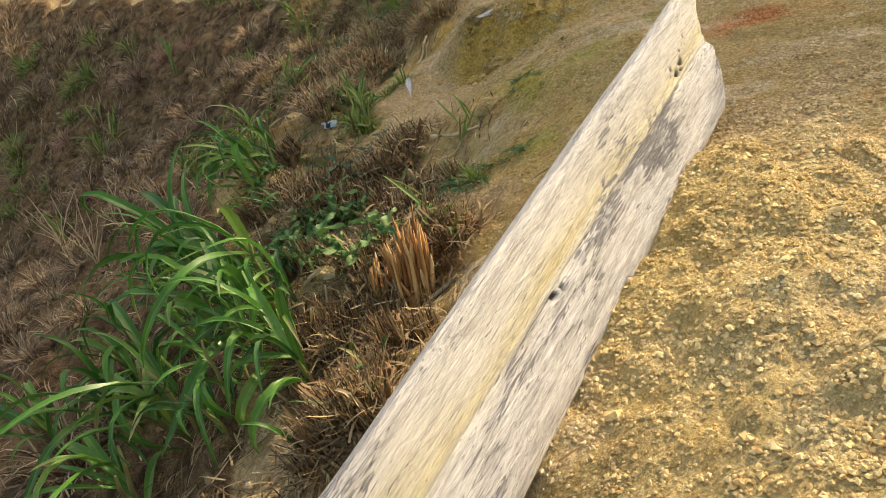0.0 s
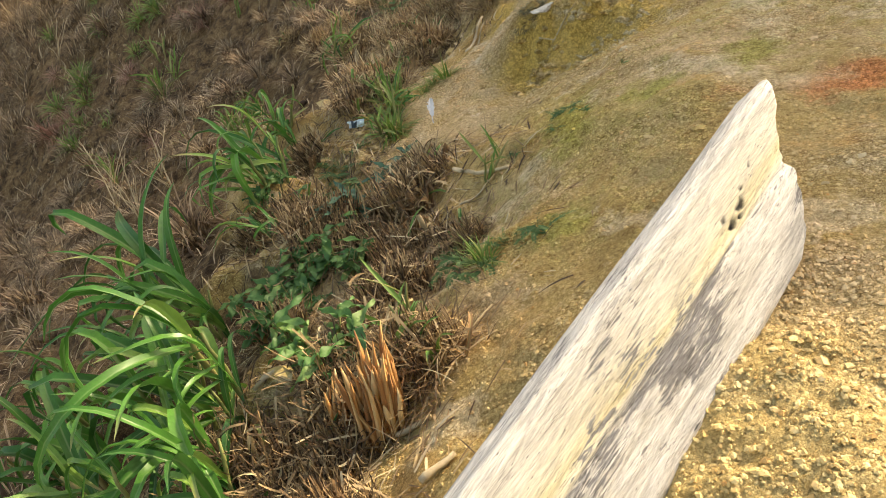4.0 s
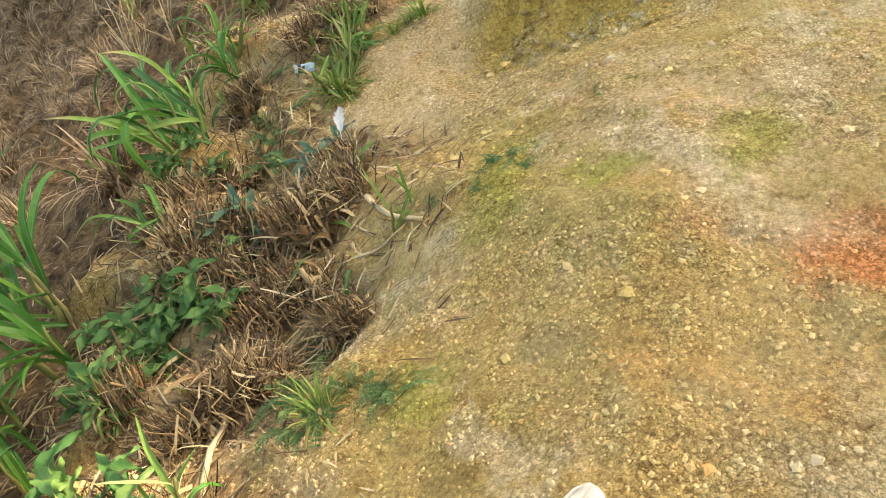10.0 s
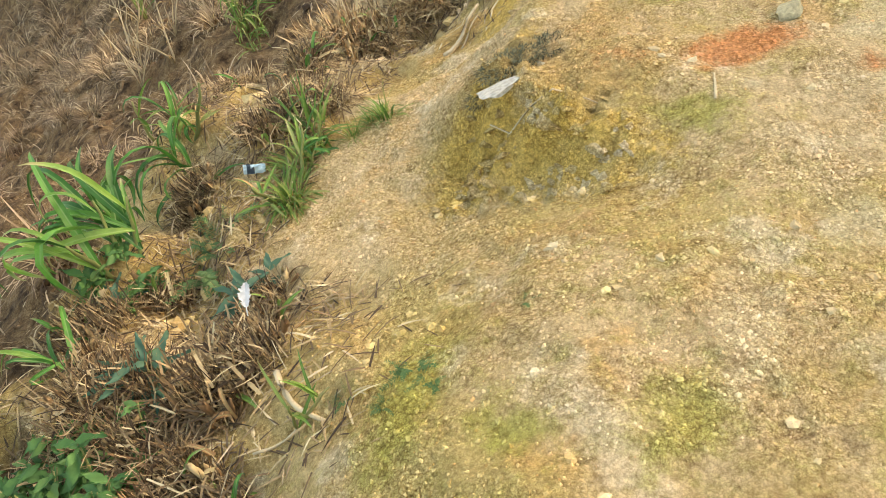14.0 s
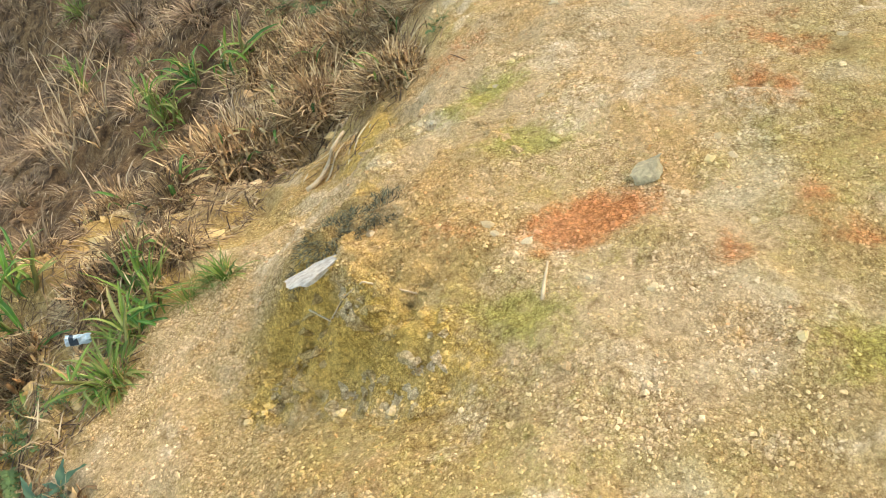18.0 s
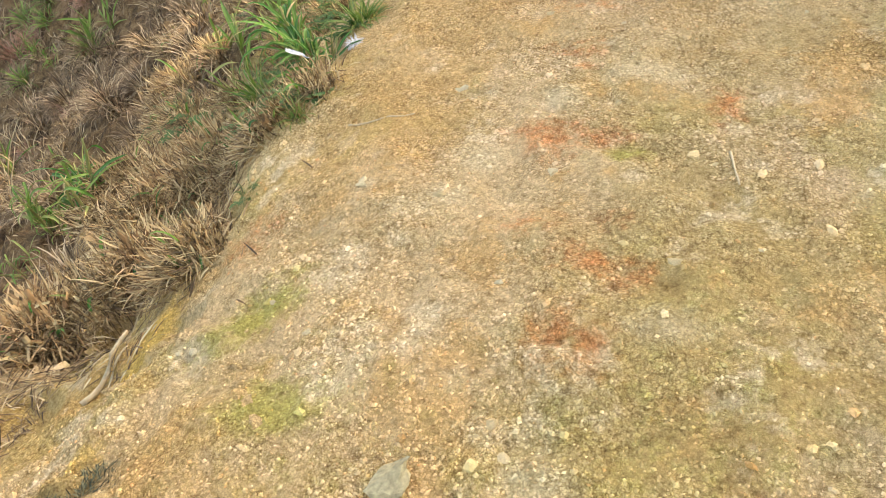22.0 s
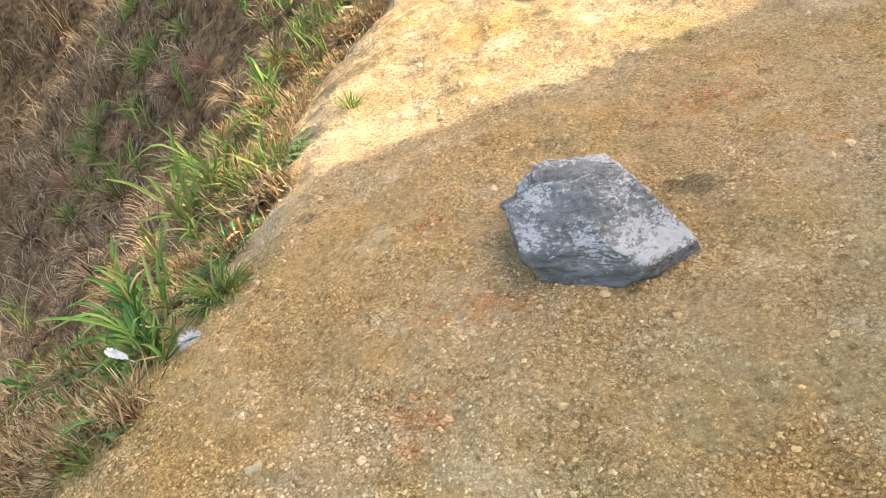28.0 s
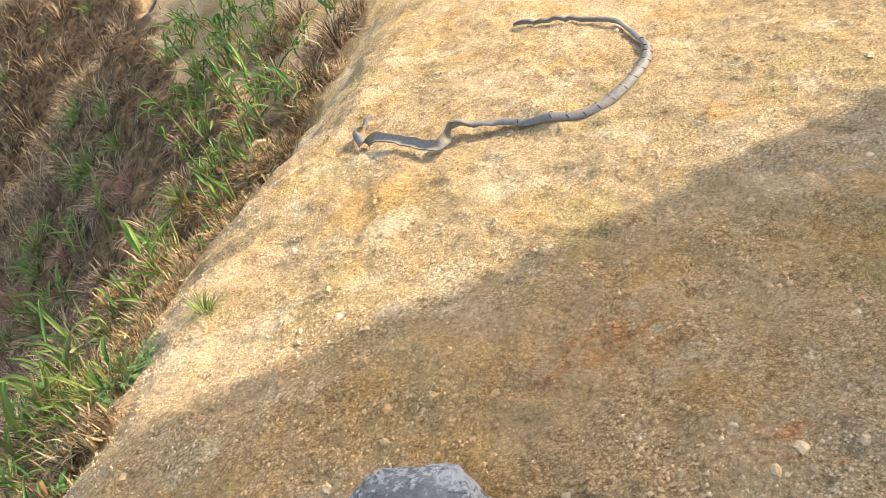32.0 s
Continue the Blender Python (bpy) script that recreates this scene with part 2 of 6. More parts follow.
def wood_material():
    m = Nodes("weathered_timber", 0.75)

    def grain(across, along, detail, wobble, rough=0.72):
        n = m.node("TexNoise", Scale=1.0, Detail=detail, Roughness=rough, Distortion=wobble)
        m.link(m.coords((across, along, across)), n.inputs["Vector"])
        return n.outputs["Fac"]

    g, fibre, hair = grain(52, 7, 8, 0.5), grain(115, 10, 6, 1.3, 0.66), grain(380, 26, 4, 0.8, 0.7)
    blot, wide = m.noise(m.coords((1, 0.5, 1)), 7, 6, 0.65), grain(16, 1.6, 5, 0.6)
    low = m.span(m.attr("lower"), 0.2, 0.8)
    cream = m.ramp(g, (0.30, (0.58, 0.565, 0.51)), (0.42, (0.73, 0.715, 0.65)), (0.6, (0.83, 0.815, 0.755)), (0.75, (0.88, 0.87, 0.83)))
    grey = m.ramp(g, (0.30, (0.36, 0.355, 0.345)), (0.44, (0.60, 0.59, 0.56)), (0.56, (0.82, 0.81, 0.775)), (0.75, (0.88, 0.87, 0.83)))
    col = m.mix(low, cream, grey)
    col = m.mix(m.math("MULTIPLY", m.attr("yellow"), m.span(wide, 0.3, 0.55, 0.55, 1.0)), col, m.ramp(fibre, (0.35, (0.56, 0.46, 0.20)), (0.6, (0.76, 0.67, 0.38))))
    rimmed = m.math("MULTIPLY", m.attr("rim"), m.span(fibre, 0.40, 0.60, 0.6, 0.1))
    col = m.mix(rimmed, col, (0.42, 0.41, 0.40))
    # slate-grey weathering: broad stains broken up by the fibres
    stain = m.math("ADD", m.math("MULTIPLY", m.attr("streak"), m.span(wide, 0.34, 0.56, 0.3, 1.1)), m.span(blot, 0.48, 0.64, -0.3, 0.55))
    lines = m.math("ADD", m.math("MULTIPLY", m.math("SUBTRACT", fibre, 0.5), 2.7), m.math("MULTIPLY", stain, 0.58))
    col = m.mix(m.span(lines, 0.30, 0.42, 0, 0.92), col, m.ramp(hair, (0.38, (0.085, 0.085, 0.095)), (0.62, (0.27, 0.27, 0.285))))
    col = m.mix(0.38, col, m.ramp(hair, (0.40, (0.36, 0.34, 0.32)), (0.48, (0.96, 0.96, 0.95)), (0.60, (1.16, 1.16, 1.15))), "MULTIPLY")
    col = m.mix(0.28, col, m.ramp(fibre, (0.40, (0.34, 0.32, 0.31)), (0.47, (1.0, 1.0, 1.0)), (0.62, (1.12, 1.12, 1.10))), "MULTIPLY")
    seam = m.span(m.math("ABSOLUTE", m.math("SUBTRACT", grain(26, 1.0, 4, 0.6), 0.5), 0), 0.0, 0.006, 0.9, 0.0)
    seam = m.math("MULTIPLY", seam, m.span(blot, 0.42, 0.52))
    col = m.mix(seam, col, (0.06, 0.05, 0.045))
    check = m.span(m.math("ABSOLUTE", m.math("SUBTRACT", m.noise(m.coords((7, 2.2, 7)), 1.0, 6, 0.7), 0.47), 0), 0.0, 0.004, 0.8, 0.0)
    check = m.math("MULTIPLY", check, m.span(wide, 0.48, 0.56))
    col = m.mix(check, col, (0.07, 0.06, 0.05))
    pits = m.span(m.cells(m.coords((40, 14, 40)), 1.6).outputs["Distance"], 0.10, 0.05)
    col = m.mix(m.math("MULTIPLY", pits, 0.8), col, (0.06, 0.05, 0.04))
    col = m.mix(m.attr("hole"), col, (0.02, 0.016, 0.012))
    n = m.bump(g, 0.6, 0.012)
    n = m.bump(hair, 0.6, 0.003, n)
    n = m.bump(m.math("ADD", seam, check), -0.6, 0.006, n)
    return m.done(col, m.bump(fibre, 0.9, 0.007, n))


def rock_material():
    m = Nodes("grey_rock", 0.7)
    p = m.coords((1, 1, 1.6))
    a, b = m.noise(p, 4, 8, 0.65), m.noise(p, 34, 7, 0.7)
    col = m.ramp(a, (0.3, (0.15, 0.16, 0.16)), (0.5, (0.235, 0.246, 0.245)), (0.7, (0.32, 0.33, 0.325)))
    col = m.mix(0.6, col, m.ramp(b, (0.35, (0.70, 0.70, 0.70)), (0.65, (1.22, 1.22, 1.22))), "MULTIPLY")
    layer = m.noise(m.coords((3, 2.2, 22)), 1.6, 6, 0.7)
    col = m.mix(0.7, col, m.ramp(layer, (0.38, (0.58, 0.58, 0.60)), (0.5, (1.0, 1.0, 1.0)), (0.62, (1.3, 1.3, 1.28))), "MULTIPLY")
    up = m.node("SeparateXYZ")
    m.link(m.node("NewGeometry").outputs["Normal"], up.inputs[0])
    spread = m.math("ADD", m.noise(p, 6, 5, 0.6), m.span(up.outputs[2], 0.0, 0.9, -0.08, 0.06))
    lich = m.math("ADD", m.noise(m.coords((0.9, 0.7, 1.9)), 62, 9, 0.78), m.math("MULTIPLY", m.math("SUBTRACT", spread, 0.5), 0.75))
    col = m.mix(m.math("MULTIPLY", m.span(lich, 0.555, 0.60), 0.70), col, (0.72, 0.74, 0.75))
    col = m.mix(m.span(up.outputs[2], -0.05, -0.5, 0, 0.6), col, (0.30, 0.24, 0.165))
    crack = m.noise(m.coords((1.2, 1, 3)), 6, 5, 0.6)
    seam = m.span(m.math("ABSOLUTE", m.math("SUBTRACT", crack, 0.46), 0), 0.0, 0.008, 0.8, 0.0)
    col = m.mix(seam, col, (0.05, 0.05, 0.052))
    n = m.bump(m.noise(m.coords((3, 2, 8)), 9, 8, 0.7), 0.9, 0.03)
    n = m.bump(layer, 0.6, 0.02, n)
    n = m.bump(b, 0.8, 0.010, n)
    n = m.bump(seam, -0.6, 0.02, n)
    return m.done(col, n)


def stone_material():
    m = Nodes("small_stone", 0.8)
    p = m.coords()
    col = m.ramp(m.random(), (0.0, (0.42, 0.315, 0.17)), (0.4, (0.51, 0.40, 0.22)), (0.8, (0.60, 0.50, 0.32)), (1.0, (0.41, 0.36, 0.24)))
    f = m.noise(p, 14, 6, 0.7)
    col = m.mix(0.7, col, m.ramp(f, (0.36, (0.72, 0.70, 0.65)), (0.62, (1.3, 1.28, 1.2))), "MULTIPLY")
    return m.done(col, m.bump(f, 0.5, 0.004))


def plant_material(name, stops, per_island=False, rough=0.5, sheen=0.25, streak=True):
    m = Nodes(name, rough)
    m.bsdf.inputs["Specular IOR Level"].default_value = 0.3
    rnd = m.island() if per_island else m.random()
    col = m.ramp(rnd, *stops)
    if per_island:
        col = m.mix(1.0, col, m.ramp(m.random(), (0.0, (1.06, 0.94, 0.86)), (0.35, (1.0, 1.0, 1.0)), (1.0, (1.08, 1.06, 1.0))), "MULTIPLY")
    p = m.coords()
    f = m.noise(p, 9, 4)
    col = m.mix(0.6, col, m.ramp(f, (0.3, (0.62, 0.62, 0.55)), (0.7, (1.2, 1.18, 1.1))), "MULTIPLY")
    if streak:
        fib = m.noise(m.coords((90, 90, 2)), 1.5, 2)
        col = m.mix(0.4, col, m.ramp(fib, (0.35, (0.7, 0.7, 0.7)), (0.65, (1.12, 1.12, 1.1))), "MULTIPLY")
    col = m.mix(m.math("MULTIPLY", m.span(m.attr("rib"), 0.6, 1.0), 0.35), col, (0.34, 0.46, 0.20))
    col = m.mix(m.math("MULTIPLY", m.span(m.math("ADD", m.attr("tip"), m.math("MULTIPLY", m.math("SUBTRACT", m.random(), 0.5), 0.5)), 0.93, 1.12), 0.8), col, (0.45, 0.36, 0.17))
    m.done(col)
    out = m.tree.nodes["Material Output"]
    trans = m.node("BsdfTranslucent")
    m.link(col, trans.inputs["Color"])
    both = m.node("MixShader", Fac=sheen)
    m.link(m.bsdf.outputs[0], both.inputs[1])
    m.link(trans.outputs[0], both.inputs[2])
    m.link(both.outputs[0], out.inputs["Surface"])
    return m.mat


def plain_material(name, colour, rough=0.6, scale=30, depth=0.3, amount=0.5):
    m = Nodes(name, rough)
    f = m.noise(m.coords(), scale, 5)
    col = m.mix(amount, colour, m.ramp(f, (0.3, (0.5, 0.5, 0.5)), (0.7, (1.3, 1.3, 1.3))), "MULTIPLY")
    return m.done(col, m.bump(f, depth, 0.004))


EARTH, GRAVEL, TIMBER, ROCK, STONE = ground_material(), pebble_material(), wood_material(), rock_material(), stone_material()
LEAF = plant_material("green_blade", ((0.0, (0.038, 0.145, 0.03)), (0.4, (0.068, 0.225, 0.04)), (0.75, (0.12, 0.32, 0.055)), (1.0, (0.23, 0.37, 0.08))), False, 0.33, 0.24)
LIGHT_LEAF = plant_material("light_green_blade", ((0.0, (0.12, 0.25, 0.05)), (0.6, (0.22, 0.36, 0.07)), (1.0, (0.42, 0.44, 0.17))))
GRASS = plant_material("grass_tuft", ((0.0, (0.09, 0.18, 0.04)), (0.6, (0.19, 0.32, 0.065)), (1.0, (0.38, 0.38, 0.14))), True)
WEED = plant_material("weed_leaf", ((0.0, (0.055, 0.16, 0.045)), (0.6, (0.10, 0.235, 0.06)), (1.0, (0.18, 0.31, 0.09))), False, 0.5, 0.2, False)
FINE_LEAF = plant_material("fine_weed_leaf", ((0.0, (0.085, 0.17, 0.06)), (1.0, (0.18, 0.28, 0.10))), False, 0.6, 0.2, False)
BLUISH = plant_material("bluish_leaf", ((0.0, (0.05, 0.13, 0.085)), (1.0, (0.09, 0.19, 0.11))), False, 0.5, 0.2, False)
STRAW = plant_material("dry_straw", ((0.0, (0.14, 0.088, 0.05)), (0.35, (0.27, 0.18, 0.10)), (0.7, (0.44, 0.32, 0.18)), (1.0, (0.64, 0.51, 0.32))), True, 0.7, 0.12)
HAY = plant_material("hanging_dry_grass", ((0.0, (0.075, 0.048, 0.030)), (0.4, (0.20, 0.135, 0.082)), (0.75, (0.40, 0.29, 0.185)), (1.0, (0.72, 0.57, 0.39))), True, 0.75, 0.12)
STALK = plant_material("cut_stalk", ((0.0, (0.17, 0.095, 0.045)), (0.35, (0.38, 0.22, 0.10)), (0.7, (0.58, 0.38, 0.18)), (1.0, (0.72, 0.58, 0.34))), False, 0.7, 0.05)
STUBBLE = plant_material("stubble", ((0.0, (0.055, 0.034, 0.020)), (0.3, (0.165, 0.105, 0.057)), (0.6, (0.34, 0.23, 0.12)), (0.85, (0.54, 0.40, 0.225)), (1.0, (0.72, 0.61, 0.40))), True, 0.75, 0.1)
YELLOW_STRAW = plant_material("yellow_straw", ((0.0, (0.09, 0.055, 0.030)), (0.3, (0.28, 0.18, 0.09)), (0.65, (0.50, 0.355, 0.185)), (1.0, (0.75, 0.61, 0.38))), True, 0.75, 0.12)
LITTER = plant_material("hillside_litter", ((0.0, (0.10, 0.066, 0.040)), (0.4, (0.27, 0.188, 0.112)), (0.75, (0.48, 0.355, 0.225)), (1.0, (0.76, 0.61, 0.42))), True, 0.75, 0.1)
PINK = plant_material("pink_dry_grass", ((0.0, (0.26, 0.12, 0.085)), (0.6, (0.46, 0.25, 0.18)), (1.0, (0.62, 0.44, 0.34))), True, 0.7, 0.15)
GREEN_STALK = plant_material("green_stalk", ((0.0, (0.16, 0.17, 0.06)), (0.6, (0.26, 0.28, 0.09)), (1.0, (0.38, 0.33, 0.14))), False, 0.55, 0.05)
ORANGE = plant_material("split_stump", ((0.0, (0.30, 0.14, 0.06)), (0.3, (0.66, 0.34, 0.13)), (0.7, (0.82, 0.50, 0.22)), (1.0, (0.90, 0.68, 0.38))), False, 0.7, 0.05)
RUBBER = plain_material("worn_rubber", (0.19, 0.18, 0.165), 0.65, 60)
RUBBER_IN = plain_material("tyre_cords", (0.25, 0.22, 0.18), 0.8, 80)
DARK_RUBBER = plain_material("dark_groove", (0.05, 0.05, 0.048), 0.8, 60)
WHITE = plain_material("white_vane", (0.68, 0.69, 0.70), 0.7, 60, 0.2, 0.5)
FOIL = plain_material("pale_blue_wrapper", (0.55, 0.70, 0.74), 0.3, 25, 0.4, 0.3)
FOIL_DARK = plain_material("dark_wrapper_print", (0.03, 0.06, 0.09), 0.4, 25)
STICK = plain_material("dry_stick", (0.58, 0.46, 0.28), 0.8, 35)
GREEN_STONE = plain_material("greenish_stone", (0.36, 0.32, 0.19), 0.9, 6, 0.9, 0.85)
CHALK = plain_material("chalky_stone", (0.43, 0.42, 0.36), 0.95, 7, 0.9, 0.9)
MATTED = plant_material("dark_matted_roots", ((0.0, (0.035, 0.035, 0.022)), (0.5, (0.11, 0.112, 0.065)), (1.0, (0.32, 0.30, 0.18))), True, 0.9, 0.05)
PLASTER = plain_material("house_plaster", (0.55, 0.50, 0.42), 0.9, 3)
ROOFING = plain_material("roof_sheet", (0.35, 0.30, 0.27), 0.6, 4)

# ---- ground shape: where the road's shoulder falls to 0.60, 0.40, 0.15 and -0.25 m, along the walk ----
SECTION_Y = (0, 1, 2, 3, 3.6, 4.2, 4.6, 4.95, 5.1, 5.3, 5.6, 5.9, 6.2, 6.7, 7.0, 7.4, 8, 9, 10, 11, 12, 13, 14, 16, 20, 40)
SHOULDER = (0.50, 0.65, 0.72, 0.78, 0.76, 0.85, 1.0, 1.15, 1.1, 0.95, 0.85, 0.85, 0.85, 0.85, 0.75, 0.55, 0.35, 0.0, -0.25, -0.45, -0.60, -0.80, -1.5, -3.5, -6.5, -21)
LIP = (-0.20, 0.05, 0.20, 0.28, 0.30, 0.25, 0.38, 0.50, 0.42, 0.12, 0.0, 0.0, 0.10, 0.02, -0.08, -0.15, -0.25, -0.42, -0.75, -0.95, -1.1, -1.4, -2.4, -5.0, -8.0, -23)
LEDGE = (-0.65, -0.50, -0.40, -0.35, -0.22, -0.30, -0.25, -0.12, -0.12, -0.20, -0.38, -0.32, -0.24, -0.36, -0.42, -0.50, -0.65, -0.88, -1.15, -1.25, -1.5, -2.0, -3.2, -5.8, -9.0, -24)
FOOT = (-1.4, -1.3, -1.2, -1.4, -1.4, -1.5, -1.5, -1.6, -1.6, -1.7, -1.7, -1.7, -1.6, -1.3, -1.25, -1.35, -1.4, -1.65, -2.0, -2.3, -2.9, -3.8, -5.3, -7.6, -10.6, -25)


TABLES = {}


def lattice(x, y, size, seed):
    """Smooth value noise from -1 to 1 with cells of that size."""
    if seed not in TABLES:
        TABLES[seed] = np.random.RandomState(seed).uniform(-1, 1, (256, 256))
    table = TABLES[seed]
    u, v = x / size, y / size
    i, j = np.floor(u).astype(int), np.floor(v).astype(int)
    a, b = u - i, v - j
    a, b = a * a * (3 - 2 * a), b * b * (3 - 2 * b)
    i0, i1, j0, j1 = i % 256, (i + 1) % 256, j % 256, (j + 1) % 256
    return (table[i0, j0] * (1 - a) + table[i1, j0] * a) * (1 - b) + (table[i0, j1] * (1 - a) + table[i1, j1] * a) * b


def ramp(v, low, high):
    s = np.clip((v - low) / (high - low), 0, 1)
    return s * s * (3 - 2 * s)


FINE_Y = np.arange(-3, 45, 0.05)


def curve(values):
    line = np.interp(FINE_Y, SECTION_Y, values)
    kernel = np.ones(5) / 5
    return np.convolve(np.pad(line, 2, mode="edge"), kernel, mode="valid")


CURVES = [curve(values) for values in (SHOULDER, LIP, LEDGE, FOOT)]


def shape(x, y):
    """The plain height of the ground, without its roughness."""
    wob = 0.06 * lattice(x, y, 0.55, 5) + 0.03 * lattice(x, y, 0.2, 6)
    xx = x + wob * ramp(1.6 - x, 0, 1)
    s, l, d, f = (np.interp(y, FINE_Y, c) for c in CURVES)
    z = 0.60 + 0.04 * ramp(xx, s, s + 0.7)
    z = np.where(xx < s, 0.40 + 0.20 * (1 - (np.maximum(s - xx, 0) / (s - l)) ** 1.5), z)
    z = np.where(xx < l, 0.15 + 0.25 * (xx - d) / (l - d), z)
    z = np.where(xx < d, -0.25 + 0.40 * (xx - f) / (d - f), z)
    far = 16 * (1 - np.exp(-np.maximum(f - xx, 0) * 0.62 / 16))
    z = np.where(xx < f, -0.25 - far, z)
    rise = np.clip(-6.0 + 0.9 * (y - 15.0), -60, 16) - 40 * (1 - ramp(-x, 3.0, 7.0))
    return np.maximum(z, rise)


def height(x, y):
    x, y = np.asarray(x, float), np.asarray(y, float)
    z = shape(x, y)
    wild = ramp(0.38 - z, 0, 0.35) * (1 - 0.9 * np.exp(-((x + 0.35) / 0.6) ** 2 - ((y - 5.4) / 0.95) ** 2))
    z = z - 0.05 * ramp(y, 8.9, 9.8) * ramp(z, 0.2, 0.5)
    z = z + (1 - wild) * (0.020 * lattice(x, y, 0.6, 11) + 0.016 * lattice(x, y, 0.17, 12) + 0.012 * np.abs(lattice(x, y, 0.1, 15)) + 0.009 * lattice(x, y, 0.06, 13) + 0.006 * lattice(x, y, 0.035, 14))
    crease = 0.13 * (0.35 - np.abs(lattice(x, y, 0.75, 25))) + 0.07 * (0.35 - np.abs(lattice(x, y, 0.27, 26)))
    z = z + wild * (0.12 * lattice(x, y, 0.9, 21) + 0.10 * lattice(x, y, 0.36, 22) + crease + 0.05 * lattice(x, y, 0.14, 23) + 0.014 * lattice(x, y, 0.06, 24))
    clods = ramp(2.6 - y, 0, 0.5) * ramp(x, 0.0, 0.4)
    z = z + clods * (0.024 * lattice(x, y, 0.16, 31) + 0.018 * np.abs(lattice(x, y, 0.08, 32)) + 0.008 * lattice(x, y, 0.04, 33))
    brow = np.exp(-((x - 0.30) / 0.40) ** 2) * ramp(y + 0.35 * (x - 0.3) + 0.07 * lattice(x, y, 0.16, 44), 5.08, 5.22) * ramp(6.0 - y, 0, 0.6)
    z = z + brow * (0.03 + 0.03 * lattice(x, y, 0.12, 45))
    front = np.exp(-((x - 0.30) / 0.42) ** 2 - ((y - 5.02 + 0.15 * (x - 0.3)) / 0.10) ** 2)
    z = z - 0.035 * front
    hollow = np.exp(-((x + 0.30) / 0.16) ** 2 - ((y - 10.15) / 0.22) ** 2)
    z = z - 0.05 * hollow
    nose = np.exp(-((x - 0.20) / 0.36) ** 2 - ((y - 5.28) / 0.26) ** 2) + 0.8 * np.exp(-((x + 0.05) / 0.2) ** 2 - ((y - 5.6) / 0.3) ** 2) + 0.6 * np.exp(-((x - 0.0) / 0.3) ** 2 - ((y - 6.35) / 0.3) ** 2)
    return z + nose * (0.01 + 0.06 * lattice(x, y, 0.15, 41) + 0.10 * (0.33 - np.abs(lattice(x, y, 0.09, 42))) + 0.035 * lattice(x, y, 0.04, 43))


def at(x, y, dz=0.0):
    return Vector((x, y, float(height(x, y)) + dz))


def slope(x, y, step=0.08):
    """The ground's normal, smoothed."""
    dx = float(height(x + step, y) - height(x - step, y)) / (2 * step)
    dy = float(height(x, y + step) - height(x, y - step)) / (2 * step)
    return Vector((-dx, -dy, 1)).normalized()


def mesh_of(name, verts, faces, material, smooth=True):
    me = bpy.data.meshes.new(name)
    me.from_pydata([tuple(v) for v in verts], [], faces)
    me.materials.append(material)
    if smooth:
        me.polygons.foreach_set("use_smooth", [True] * len(me.polygons))
    me.update()
    return me


def big_mesh(name, verts, faces, material, smooth=True):
    """A mesh from arrays of alike polygons."""
    me = bpy.data.meshes.new(name)
    n, k = faces.shape
    me.vertices.add(len(verts))
    me.vertices.foreach_set("co", np.asarray(verts, np.float32).ravel())
    me.loops.add(n * k)
    me.loops.foreach_set("vertex_index", faces.astype(np.int32).ravel())
    me.polygons.add(n)
    me.polygons.foreach_set("loop_start", np.arange(0, n * k, k, dtype=np.int32))
    me.polygons.foreach_set("use_smooth", np.full(n, smooth))
    me.materials.append(material)
    me.update(calc_edges=True)
    me.validate()
    return me


def tube_mesh(name, path, radii, material, sides=6, rough=0.0, seed=0, cap=True):
    """A round stalk along a path with a radius at each point."""
    verts, faces = [], []
    path = [Vector(p) for p in path]
    for i, p in enumerate(path):
        way = (path[min(i + 1, len(path) - 1)] - path[max(i - 1, 0)]).normalized()
        side = way.orthogonal().normalized()
        other = way.cross(side)
        for k in range(sides):
            a = 2 * math.pi * k / sides
            r = radii[i] * (1 + rough * noise.noise((k * 1.7 + seed, i * 0.9, seed * 3.1)))
            verts.append(p + side * math.cos(a) * r + other * math.sin(a) * r)
    for i in range(len(path) - 1):
        for k in range(sides):
            faces.append((i * sides + k, i * sides + (k + 1) % sides, (i + 1) * sides + (k + 1) % sides, (i + 1) * sides + k))
    if cap:
        faces.append(tuple(range(sides - 1, -1, -1)))
        faces.append(tuple((len(path) - 1) * sides + k for k in range(sides)))
    return mesh_of(name, verts, faces, material)


def part(name, me, parent, m=None, label="", kind=""):
    ob = new(name, me)
    ob.parent = parent
    ob.matrix_basis = m if m is not None else Matrix()
    return tagged(ob, label, kind=kind)


def thing(name, m, label, category, group=""):
    ob = new(name)
    ob.empty_display_size = 0.05
    ob.matrix_basis = m
    return tagged(ob, label, category, group)


# ---- ground ----
def patches(x, y, spots):
    """How strongly each point lies in a list of soft spots (x, y, half length, half width, turn)."""
    out = np.zeros_like(x)
    for sx, sy, a, b, turn in spots:
        c, s = math.cos(radians(turn)), math.sin(radians(turn))
        u, v = ((x - sx) * c + (y - sy) * s) / a, (-(x - sx) * s + (y - sy) * c) / b
        out = np.maximum(out, 1 - np.clip(np.sqrt(u * u + v * v) / 1.35, 0, 1))
    return out


